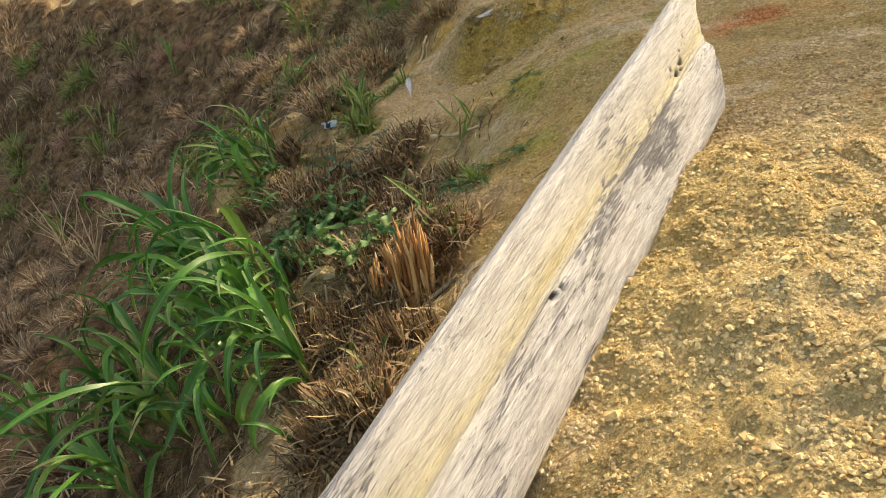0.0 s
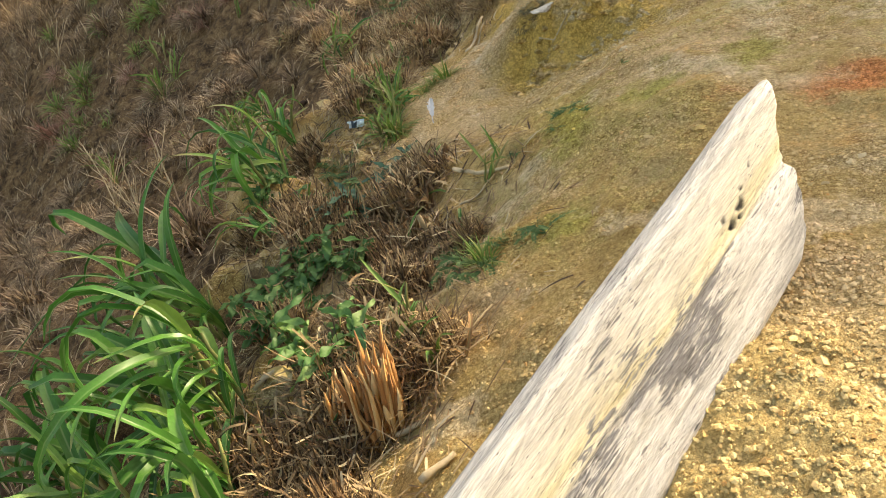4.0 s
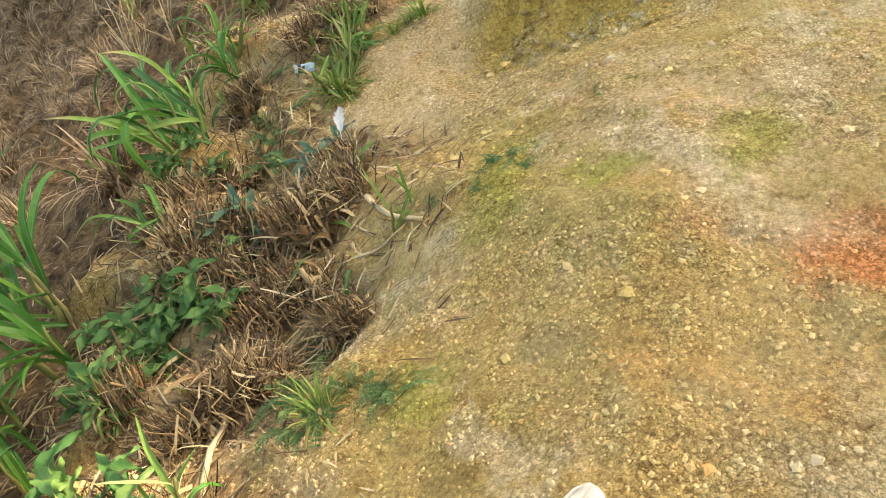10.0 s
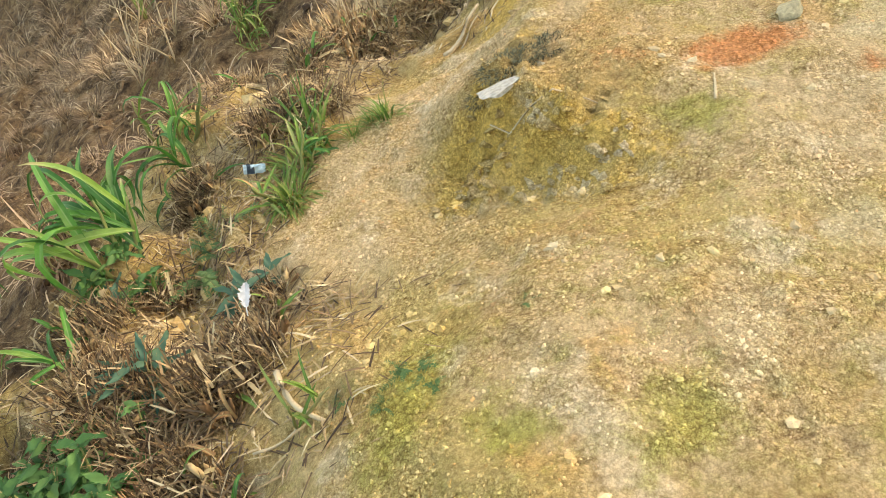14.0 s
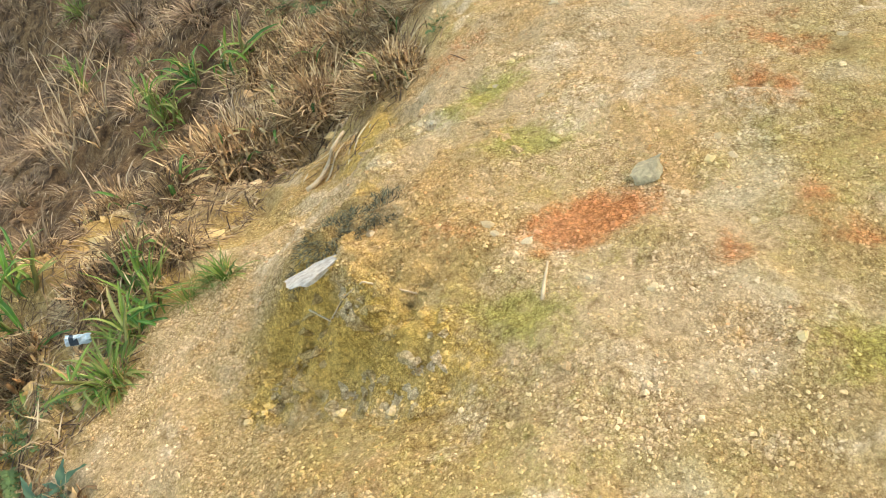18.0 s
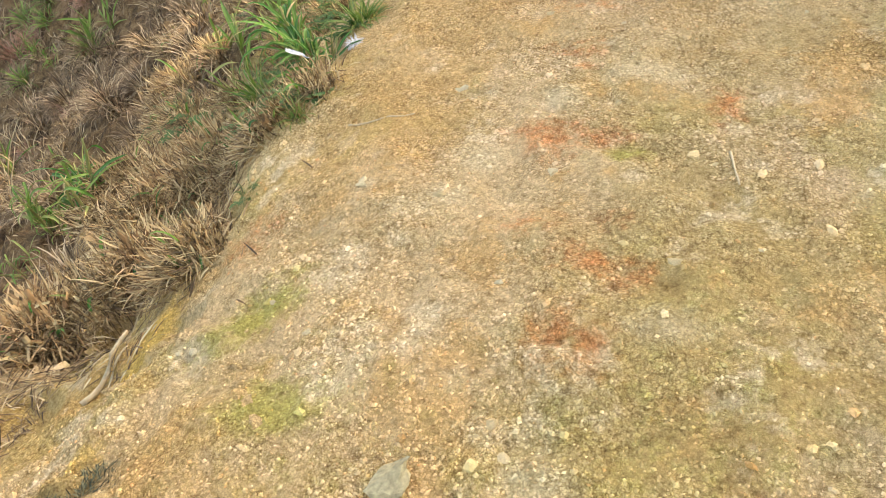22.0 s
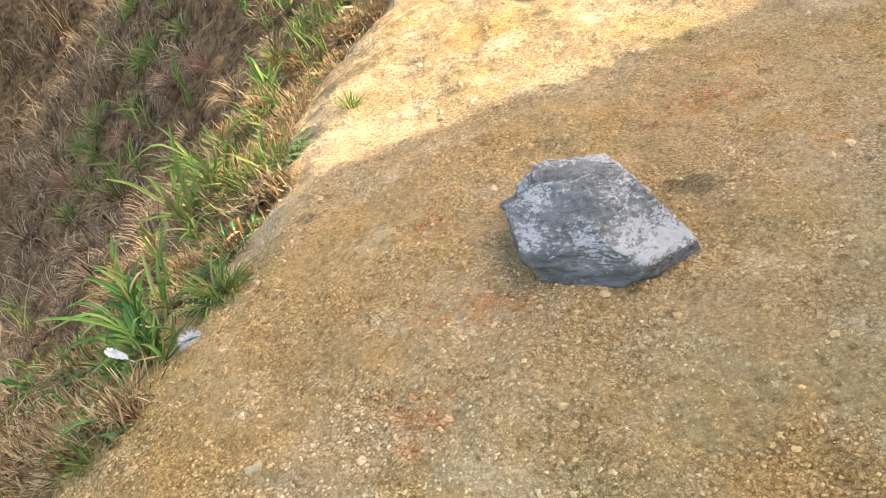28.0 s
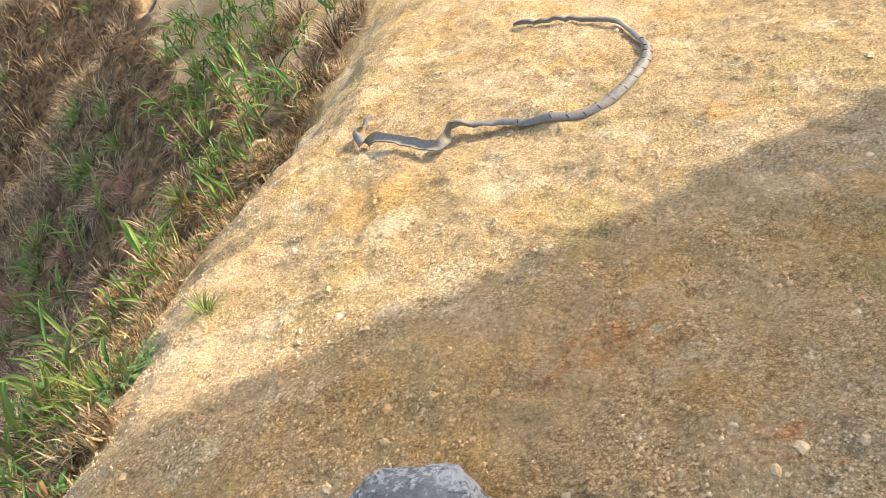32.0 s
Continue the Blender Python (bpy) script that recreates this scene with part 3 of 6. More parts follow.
RED_SPOTS = ((1.15, 3.61, 0.2, 0.16, 0), (0.67, 3.24, 0.09, 0.05, 0), (0.32, 3.22, 0.03, 0.09, 0), (0.91, 5.66, 0.22, 0.12, 35), (1.12, 7.28, 0.16, 0.1, 0), (1.48, 6.63, 0.07, 0.06, 0), (1.32, 6.39, 0.06, 0.11, 0), (1.43, 6.36, 0.06, 0.09, 0), (1.52, 5.82, 0.05, 0.08, 0), (1.32, 5.58, 0.06, 0.06, 0), (1.64, 5.68, 0.08, 0.06, 0), (1.29, 7.31, 0.08, 0.06, 0), (1.67, 7.52, 0.06, 0.1, 0), (1.35, 6.69, 0.09, 0.06, 0),)
RED_SPECKS = ((1.41, 6.88, 0.06, 0.04, 0), (1.15, 6.82, 0.09, 0.05, 0), (0.73, 8.69, 0.09, 0.06, 40), (1.08, 7.86, 0.1, 0.06, 0), (1.14, 7.73, 0.05, 0.04, 0), (2.00, 9.27, 0.08, 0.05, 0), (1.51, 9.58, 0.22, 0.1, 40), (1.10, 8.28, 0.18, 0.06, 30), (0.81, 3.67, 0.1, 0.05, 0), (0.48, 5.55, 0.1, 0.06, 0), (0.09, 6.80, 0.1, 0.1, 0),)
MOSS_SPOTS = ((0.92, 4.04, 0.13, 0.2, -15), (0.21, 4.02, 0.14, 0.28, 0), (0.19, 3.22, 0.12, 0.15, 0), (0.54, 3.94, 0.14, 0.08, 0), (0.33, 6.4, 0.24, 0.13, 50), (1.72, 5.27, 0.22, 0.14, 0), (1.38, 7.22, 0.08, 0.06, 0), (0.6, 6.05, 0.2, 0.12, 0), (0.79, 5.24, 0.2, 0.1, 0),)
WASH_SPOTS = ((1.00, 4.42, 0.9, 0.7, 0), (0.30, 3.72, 0.5, 0.8, 0), (0.69, 5.63, 0.5, 0.8, 0), (1.60, 6.10, 0.5, 0.7, 0),)
# orange-brown soil, which also warms the bluish shade through the ground colour
WARM_SOIL_SPOTS = ((1.20, 8.90, 0.9, 0.8, 0), (0.59, 8.31, 0.5, 0.6, 0), (1.69, 9.77, 0.6, 0.6, 40), (0.43, 7.42, 0.35, 0.6, 0), (0.19, 8.31, 0.3, 0.5, 0), (0.39, 5.65, 0.35, 0.3, 0), (0.99, 9.31, 0.5, 0.3, 45),)
OLIVE_SPOTS = ((-0.01, 5.10, 0.12, 0.16, 0), (0.05, 5.16, 0.1, 0.2, 0), (0.07, 5.71, 0.1, 0.2, 0), (0.23, 5.17, 0.34, 0.16, -25), (0.05, 5.28, 0.14, 0.2, 0), (-0.01, 5.34, 0.12, 0.3, -20), (-0.21, 6.38, 0.12, 0.25, 0), (0.52, 5.1, 0.24, 0.16, -10),)
PALE_SPOTS_FIRST = ((1.08, 7.54, 0.05, 0.07, 0), (0.89, 7.16, 0.14, 0.1, 20), (0.84, 6.94, 0.1, 0.07, 0), (1.4, 5.91, 0.1, 0.16, 10), (1.24, 6.07, 0.05, 0.04, 0), (1.08, 7.54, 0.07, 0.06, 0), (0.72, 6.88, 0.14, 0.06, 0), (1.29, 4.77, 0.12, 0.1, 0), (1.02, 4.35, 0.1, 0.2, 20), (0.98, 3.69, 0.2, 0.12, 0), (1.42, 7.7, 0.2, 0.1, 0), (1.02, 4.14, 0.05, 0.07, 0), (0.48, 4.62, 0.05, 0.06, 0), (1.35, 5.81, 0.16, 0.07, 20), (1.25, 6.07, 0.11, 0.06, 0), (1.78, 5.41, 0.16, 0.06, 0),)
PALE_SPOTS_SECOND = ((0.96, 5.4, 0.05, 0.04, 0), (1.09, 7.52, 0.08, 0.09, 0), (0.81, 6.94, 0.12, 0.06, 0), (0.49, 6.99, 0.06, 0.05, 0), (1.6, 6.46, 0.14, 0.07, 0), (0.45, 9.88, 0.12, 0.07, 30), (0.88, 9.72, 0.1, 0.05, 0), (-0.35, 10.79, 0.16, 0.1, 20), (0.02, 11.76, 0.18, 0.06, 0), (1.1, 3, 0.2, 0.08, 0),)
PALE_SPOTS = PALE_SPOTS_FIRST + PALE_SPOTS_SECOND
ASH_SPOTS = ((0.08, 5.65, 0.1, 0.2, -20), (1.6, 8.97, 0.1, 0.05, 0), (1.16, 10.19, 0.08, 0.05, 0), (-0.43, 10.28, 0.05, 0.13, -30), (-1.68, 12.31, 0.05, 0.12, -40), (-3.28, 13.78, 0.06, 0.1, 0), (-0.48, 10.19, 0.06, 0.12, -40), (0.13, 8.7, 0.05, 0.03, 0), (2.07, 10.81, 0.06, 0.03, 0),)


def axis_lines(fine_from, fine_to, fine, soft_from, soft_to, soft):
    """Grid lines that are dense where the walk passes and thin out towards the horizon."""
    lines = [np.arange(fine_from, fine_to, fine), np.arange(soft_from, fine_from, soft), np.arange(fine_to, soft_to, soft)]
    far = soft * 1.35 ** np.arange(1, 31)
    far = np.cumsum(far)
    far = far[far < 900]
    return np.unique(np.round(np.concatenate(lines + [soft_from - far, soft_to + far]), 4))


def masks_at(x, y):
    """How strongly each kind of soil, stain and painted brightness shows at each point."""
    base = shape(x, y)
    return {"wild": ramp(-0.22 * ramp(y, 3.5, 5.0) * (1 - ramp(y, 7.3, 8.6)) - 0.02 + 0.08 * ramp(y, 9, 11) - base + 0.14 * lattice(x, y, 0.3, 51), 0.0, 0.26) * (1 - 0.85 * np.exp(-((x + 0.95) / 0.45) ** 2 - ((y - 5.1) / 0.6) ** 2)) * (1 - np.exp(-((x + 0.25) / 0.45) ** 2 - ((y - 5.7) / 0.75) ** 2)),
             "red": np.minimum(1, 0.47 * patches(x, y, [(a, b, 1.5 * c, 1.7 * d, e) for a, b, c, d, e in RED_SPOTS[4:] + RED_SPECKS]) + 0.28 * patches(x, y, RED_SPOTS) + 1.3 * patches(x, y, (RED_SPOTS[0], RED_SPOTS[3]))), "moss": np.maximum(np.minimum(1, 1.15 * patches(x, y, MOSS_SPOTS)), 0.21 * np.minimum(1, 2 * patches(x, y, WASH_SPOTS))), "olive": np.minimum(1, 1.5 * patches(x, y, OLIVE_SPOTS)), "pale": patches(x, y, PALE_SPOTS), "right_pale": ramp(x, 0.5, 1.7), "far": ramp(y, 6.3, 9.0), "sunned": ramp(2.7 - y, 0, 0.6) * ramp(x, -0.1, 0.3), "warm_soil": 0.75 * np.minimum(1, 2 * patches(x, y, WARM_SOIL_SPOTS)), "ash": np.minimum(1, 1.8 * patches(x, y, ASH_SPOTS))}


def build_ground():
    gx = axis_lines(-1.6, 2.5, 0.022, -9.0, 3.2, 0.07)
    gy = axis_lines(0.7, 12.6, 0.024, 0.0, 19.0, 0.07)
    x, y = (a.ravel() for a in np.meshgrid(gx, gy))
    z = height(x, y)
    nx, ny = len(gx), len(gy)
    i = (np.arange(ny - 1)[:, None] * nx + np.arange(nx - 1)[None, :]).ravel()
    faces = np.stack([i, i + 1, i + nx + 1, i + nx], 1)
    me = big_mesh("ground", np.stack([x, y, z], 1), faces, EARTH)
    masks = masks_at(x, y)
    for name, values in masks.items():
        me.attributes.new(name, "FLOAT", "POINT").data.foreach_set("value", values.astype(np.float32))
    tagged(new("ground", me), "ochre gravel road shoulder falling to a brown earth hillside", "ground", kind="structure")


build_ground()


# ---- unseen house added beyond the road, shaped to cast the shade that lies on it ----
def build_shade_house():
    # outline notched so that the shadow edges fall in the right places
    foot = ((7.25, 15.8), (7.25, 12.7), (9.35, 12.4), (9.6, 12.85), (10.2, 12.95), (10.45, 11.72), (18.0, 8.7), (18.0, 22.0))
    house = thing("house", Matrix(), "unseen plain plastered block added to shade the dirt road", "house")
    bm = bmesh.new()
    low = [bm.verts.new((x, y, 0.5)) for x, y in foot]
    high = [bm.verts.new((x, y, 9.5)) for x, y in foot]
    for k in range(len(foot)):
        bm.faces.new((low[k], low[(k + 1) % len(foot)], high[(k + 1) % len(foot)], high[k]))
    bm.faces.new(low)
    bm.faces.new(high)
    bmesh.ops.recalc_face_normals(bm, faces=bm.faces)
    me = bpy.data.meshes.new("wall")
    bm.to_mesh(me)
    bm.free()
    me.materials.append(PLASTER)
    part("wall", me, house)
    bm = bmesh.new()
    bmesh.ops.create_cube(bm, size=1)
    me = bpy.data.meshes.new("roof")
    bm.to_mesh(me)
    bm.free()
    me.materials.append(ROOFING)
    part("roof", me, house, Matrix.Translation((13.6, 15.6, 9.6)) @ Matrix.Diagonal((6.0, 5.0, 0.19, 1)))
    # added slab out of view, cut to shade the hillside; posts hold it up
    edge = ((7.25, 15.75), (9.5, 15.75), (9.5, 17.9), (8.2, 20.0), (8.1, 21.2), (7.0, 22.0), (6.5, 27.0), (2.5, 27.0), (3.0, 21.0), (7.25, 18.5))
    n = len(edge)
    sides = [(k, (k + 1) % n, n + (k + 1) % n, n + k) for k in range(n)]
    part("porch_roof", mesh_of("porch_roof", [(x, y, z) for z in (9.3, 9.45) for x, y in edge], sides + [tuple(range(n - 1, -1, -1)), tuple(range(n, 2 * n))], ROOFING, False), house)
    for x, y in ((3.2, 26.6), (6.3, 26.6)):
        part("post", tube_mesh("post", [(x, y, -3.5), (x, y, 9.3)], (0.09, 0.09), PLASTER, 10), house)


build_shade_house()


# ---- timber log ----
def build_log():
    section = ((-0.835, 0.525), (-0.82, 0.535), (-0.805, 0.525), (-0.79, 0.485), (-0.777, 0.44), (-0.766, 0.405), (-0.758, 0.392), (-0.75, 0.382), (-0.736, 0.345), (-0.716, 0.298), (-0.698, 0.255), (-0.684, 0.218), (-0.684, 0.188),
               (-0.71, 0.15), (-0.78, 0.13), (-0.85, 0.15), (-0.895, 0.23), (-0.905, 0.34), (-0.89, 0.44), (-0.865, 0.50))
    n, fine = len(section), 5
    ring = []
    for k in range(n):
        a, b = Vector(section[k]), Vector(section[(k + 1) % n])
        for f in range(fine):
            ring.append((a.lerp(b, f / fine), k + f / fine))
    rows, cols = 420, len(ring)
    verts, yellow, hole, lower, rim, streak = [], [], [], [], [], []
    for i in range(rows + 1):
        s01 = i / rows
        for (r, z), k in ring:
            end = 2.64 + 0.05 * ramp(z, 0.15, 0.34) + 0.07 * ramp(z, 0.385, 0.535) + 0.02 * noise.noise((r * 30, z * 30, 3))
            s = -1.0 + (end + 1.0) * s01
            v = Vector((r + 0.015 * ramp(s, 1.8, 2.6), s, z + 0.035 * ramp(s, 1.7, 2.65)))
            wear = noise.noise((r * 9, s * 1.1, z * 9)) * 0.012 + noise.noise((r * 40, s * 3, z * 40)) * 0.0045
            out = Vector((r + 0.80, 0, z - 0.34)).normalized()
            v += out * wear
            v.x += 0.012 * noise.noise((s * 0.8, 5, 0)) + 0.02 * (s - 2) * 0.05
            close = ramp(s01, 0.985, 1.0)
            v.x, v.z = v.x + (-0.79 - v.x) * close * 0.08, v.z + (0.36 - v.z) * close * 0.03
            dark = 0.0
            for hs, hr, hz, size in ((2.47, -0.770, 0.418, 0.011), (2.42, -0.766, 0.405, 0.009), (2.455, -0.764, 0.40, 0.006), (2.40, -0.775, 0.43, 0.005), (2.55, -0.785, 0.46, 0.005), (2.50, -0.778, 0.44, 0.004), (1.48, -0.745, 0.372, 0.010), (1.52, -0.742, 0.365, 0.006)):
                d = math.sqrt(((s - hs) / 1.8) ** 2 + (r - hr) ** 2 + (z - hz) ** 2) / size * (1 + 0.6 * noise.noise((s * 70, r * 90, z * 90)))
                if d < 1.3:
                    dark = max(dark, 1 - ramp(d, 0.6, 1.2))
                    v -= out * 0.012 * (1 - ramp(d, 0.3, 1.2))
            bite = math.exp(-((k - 6.9 + 0.5 * noise.noise((s * 1.7, 4, 4))) / 0.42) ** 2) * (0.7 + 0.6 * noise.noise((s * 2.3, 8, 1)))
            v -= out * 0.013 * bite
            verts.append(v)
            streak.append(float(max(0.0, math.exp(-((k - 8.3 + 0.9 * noise.noise((s * 1.4, 2, 7))) / 1.15) ** 2) * (0.55 + 0.9 * noise.noise((s * 1.9, 3, 5))) + 0.7 * bite)))
            hole.append(float(dark))
            rim.append(float(1 - ramp(k, 2.0, 3.2) if k < 10 else ramp(k, 18.0, 19.2)))
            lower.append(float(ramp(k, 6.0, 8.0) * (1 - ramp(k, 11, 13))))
            yellow.append(float(math.exp(-((k - 5.2 + 0.8 * noise.noise((s * 2, 0, 9))) / 1.3) ** 2) * (0.75 + 0.5 * noise.noise((s * 3, k, 2)))))
    faces = [(i * cols + j, i * cols + (j + 1) % cols, (i + 1) * cols + (j + 1) % cols, (i + 1) * cols + j) for i in range(rows) for j in range(cols)]
    faces.append(tuple(range(cols - 1, -1, -1)))
    faces.append(tuple(rows * cols + j for j in range(cols)))
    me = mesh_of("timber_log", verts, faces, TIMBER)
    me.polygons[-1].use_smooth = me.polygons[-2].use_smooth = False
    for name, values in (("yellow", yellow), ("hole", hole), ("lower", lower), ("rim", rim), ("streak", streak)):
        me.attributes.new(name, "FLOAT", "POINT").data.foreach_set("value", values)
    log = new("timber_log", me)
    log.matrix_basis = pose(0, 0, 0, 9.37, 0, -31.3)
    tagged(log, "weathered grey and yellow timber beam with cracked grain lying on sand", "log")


build_log()


# ---- shared shapes ----
def blade_mesh(name, length, width, droop, fold, material, seed, segments=10, twist=0.0, cut=False, knees=(0.35, 0.7)):
    """A strap leaf that rises along z from its foot, then arches over towards y; its tip may be cut square."""
    rnd = random.Random(seed)
    verts, faces, rib, tip = [], [], [], []
    y = z = 0.0
    bend, knee, soft = rnd.uniform(0.02, 0.25), rnd.uniform(*knees), rnd.uniform(0.10, 0.28)
    sway, phase = rnd.uniform(-0.05, 0.05) * length, rnd.uniform(0, 6)
    for i in range(segments + 1):
        s = i / segments
        w = width * 0.5 * (0.45 + 0.55 * min(1, s * 3.5)) * (1 - s ** 3.2) ** 0.8
        w = max(w, 0.0005) if not cut else width * 0.5 * (0.6 + 0.4 * min(1, s * 3))
        side = twist * s
        cx, cy = math.cos(side), math.sin(side)
        lift = fold * w * (1 + 0.5 * math.sin(s * 11 + phase))
        ny, nz = -math.cos(bend), math.sin(bend)
        for u, up, edge in ((-1, lift, 0), (-0.25, lift * 0.2, 0.6), (0, 0, 1), (0.25, lift * 0.2, 0.6), (1, lift, 0)):
            verts.append((u * w * cx + sway * math.sin(s * 2.6) * s, y + u * w * cy + up * ny, z + up * nz))
            rib.append(edge)
            tip.append(s)
        y += math.sin(bend) * length / segments
        z += math.cos(bend) * length / segments
        bend += droop / segments * (0.35 + 1.1 * math.exp(-((s - knee) / soft) ** 2) / soft * 0.55)
    for i in range(segments):
        for k in range(4):
            a = i * 5 + k
            faces.append((a, a + 1, a + 6, a + 5))
    me = mesh_of(name, verts, faces, material)
    me.attributes.new("rib", "FLOAT", "POINT").data.foreach_set("value", rib)
    me.attributes.new("tip", "FLOAT", "POINT").data.foreach_set("value", tip)
    return me


def ribbons(name, roots, yaws, tilts, lengths, widths, droops, material, segments=4, cut=False):
    """Many thin blades in one mesh; each starts at its root and bends over."""
    n = len(roots)
    verts = np.zeros((n, segments + 1, 2, 3), np.float32)
    roots, yaws = np.asarray(roots), np.asarray(yaws)
    fx, fy = np.cos(yaws), np.sin(yaws)
    pos = roots.astype(float).copy()
    bend = np.asarray(tilts, float).copy()
    for i in range(segments + 1):
        s = i / segments
        w = np.asarray(widths) * 0.5 * (1 - (0.25 if cut else 1) * s ** 2) * (0.6 + 0.4 * min(1, 3 * s)) + 0.0004
        for k, u in ((0, -1), (1, 1)):
            verts[:, i, k, 0] = pos[:, 0] - fy * w * u
            verts[:, i, k, 1] = pos[:, 1] + fx * w * u
            verts[:, i, k, 2] = pos[:, 2]
        step = np.asarray(lengths) / segments
        pos[:, 0] += fx * np.sin(bend) * step
        pos[:, 1] += fy * np.sin(bend) * step
        pos[:, 2] += np.cos(bend) * step
        bend += np.asarray(droops) / segments
    base = (np.arange(n)[:, None] * (segments + 1) * 2 + np.arange(segments)[None, :] * 2).ravel()
    faces = np.stack([base, base + 1, base + 3, base + 2], 1)
    return big_mesh(name, verts.reshape(-1, 3), faces, material)


def stone_mesh(name, seed, material, flat=0.6, rough=0.35, detail=2):
    bm = bmesh.new()
    bmesh.ops.create_icosphere(bm, subdivisions=detail, radius=1)
    rnd = random.Random(seed)
    cuts = [Vector((rnd.uniform(-1, 1), rnd.uniform(-1, 1), rnd.uniform(-0.6, 1))).normalized() for _ in range(11)]
    for v in bm.verts:
        for c in cuts:
            over = v.co.dot(c) - 0.42
            if over > 0:
                v.co -= c * over
        v.co *= 1 + rough * 0.4 * noise.noise(v.co * 2.2 + Vector((seed * 3.3, 0, 0)))
        v.co.z *= flat
    me = bpy.data.meshes.new(name)
    bm.to_mesh(me)
    bm.free()
    me.materials.append(material)
    return me


# ---- boulder, stones, gravel ----
def build_boulder():
    """An angular block: the space inside a set of planes, roughened along its layers."""
    planes = ((-0.94, -0.30, 0.12, 0.315), (-0.80, -0.55, -0.25, 0.275), (-0.35, -0.92, -0.30, 0.270), (0.10, -0.95, -0.35, 0.290), (0.62, -0.74, -0.25, 0.262), (0.66, 0.72, 0.16, 0.190), (0.45, 0.86, 0.12, 0.215), (0.10, 0.98, 0.15, 0.310),
              (-0.72, 0.66, 0.15, 0.330), (0.03, -0.30, 0.95, 0.130), (-0.10, 0.22, 0.96, 0.140), (0.46, -0.10, 0.86, 0.120), (-0.50, -0.42, 0.75, 0.205), (0.15, -0.70, 0.70, 0.190), (0, 0, -1, 0.14), (0.97, -0.15, 0.2, 0.315))
    faces_of = [(Vector(q[:3]).normalized(), q[3]) for q in planes]
    rnd = random.Random(12)
    ball = [Vector((rnd.gauss(0, 1), rnd.gauss(0, 1), rnd.gauss(0, 1))).normalized() for _ in range(900)]
    hull = [w * min(d / max(n.dot(w), 1e-4) for n, d in faces_of) for w in ball]
    for n in ball[:46]:
        faces_of.append((n, max(n.dot(h) for h in hull) * rnd.uniform(0.80, 0.95)))
    bm = bmesh.new()
    bmesh.ops.create_icosphere(bm, subdivisions=6, radius=1)
    for v in bm.verts:
        way = v.co.normalized()
        r = min(d / max(n.dot(way), 1e-4) for n, d in faces_of)
        c = way * r
        slant = c.z * 26 + c.x * 5 - c.y * 8 + 1.6 * noise.noise(c * 5)
        step = abs(slant - math.floor(slant) - 0.5) * 2
        out = 0.016 * step * noise.noise(c * 4 + Vector((3, 0, 0)))
        q = Vector((c.x * 9 + c.z * 6, c.y * 9, c.z * 26 - c.y * 9))
        out += 0.008 * noise.noise(c * 7) + 0.020 * (0.25 - abs(noise.noise(q))) + 0.014 * (0.3 - abs(noise.noise(q * 2.6))) + 0.005 * noise.noise(c * 50)
        notch = 1.7 * math.exp(-((c.x + 0.26) / 0.07) ** 2 - ((c.y - 0.06) / 0.05) ** 2)
        v.co = c + way * out - Vector((-0.6, 0.1, 0.4)) * 0.05 * notch
    me = bpy.data.meshes.new("boulder")
    bm.to_mesh(me)
    bm.free()
    me.materials.append(ROCK)
    rock = new("boulder", me)
    rock.matrix_basis = Matrix.Translation((1.362, 8.675, 0.705)) @ Matrix.Diagonal((1.15, 1.04, 0.97, 1))
    tagged(rock, "angular blue-grey boulder with white lichen lying on gravel", "rock")


build_boulder()


def lay_flake(x, y, z, size):
    flake = new("rock_flake", stone_mesh("rock_flake", 44, ROCK, 0.55, 0.7, 3))
    flake.matrix_basis = Matrix.LocRotScale((x, y, z), Euler((0.3, -0.35, 0.6)), Vector((size * 1.2, size, size * 1.6)))
    tagged(flake, "blue-grey rock flake leaning against the lichened boulder", "rock")


lay_flake(1.00, 8.78, 0.675, 0.042)

STONE_SHAPES = [stone_mesh("stone", 30 + k, STONE, 0.5 + 0.08 * k, 0.6, 3) for k in range(5)]
CHALK_SHAPE = stone_mesh("chalk_stone", 60, CHALK, 0.5, 0.6, 3)


def lay_stone(x, y, size, long=1.0, turn=0.0, sink=0.35, shape_no=0, label="small pale brown stone half sunk in gravel", me=None):
    shape_me = me or STONE_SHAPES[shape_no % 5]
    ob = new("stone", shape_me)
    ob.matrix_basis = Matrix.LocRotScale(at(x, y, size * (0.45 - sink)), Euler((0.1, -0.08, radians(turn))), Vector((size * long, size, size)))
    return tagged(ob, label, "stone", "loose stones on the road")


lay_stone(1.05, 5.89, 0.085, 1.3, 60, 0.25, 1, "flat greenish grey stone lying on ochre gravel", stone_mesh("stone", 31, GREEN_STONE, 0.58, 0.6, 3))
for k, (x, y, size, turn) in enumerate(((0.64, 5.55, 0.035, 10), (0.75, 5.53, 0.04, 50), (0.96, 5.40, 0.032, 0), (1.14, 5.38, 0.028, 20), (0.48, 4.62, 0.032, 70), (0.53, 4.53, 0.02, 20), (1.60, 6.69, 0.04, 0), (1.82, 6.78, 0.02, 10), (1.13, 6.55, 0.018, 0), (1.16, 7.09, 0.04, 30), (1.66, 7.17, 0.022, 70), (0.90, 8.14, 0.035, 0), (0.69, 7.59, 0.038, 60), (1.22, 8.08, 0.024, 0), (0.82, 10.59, 0.028, 10), (1.14, 10.09, 0.045, 0), (1.99, 11.12, 0.022, 0), (0.49, 6.99, 0.03, 40), (0.81, 6.94, 0.035, 0))):
    lay_stone(x, y, size * 0.72, 1.3, turn, 0.45, k)
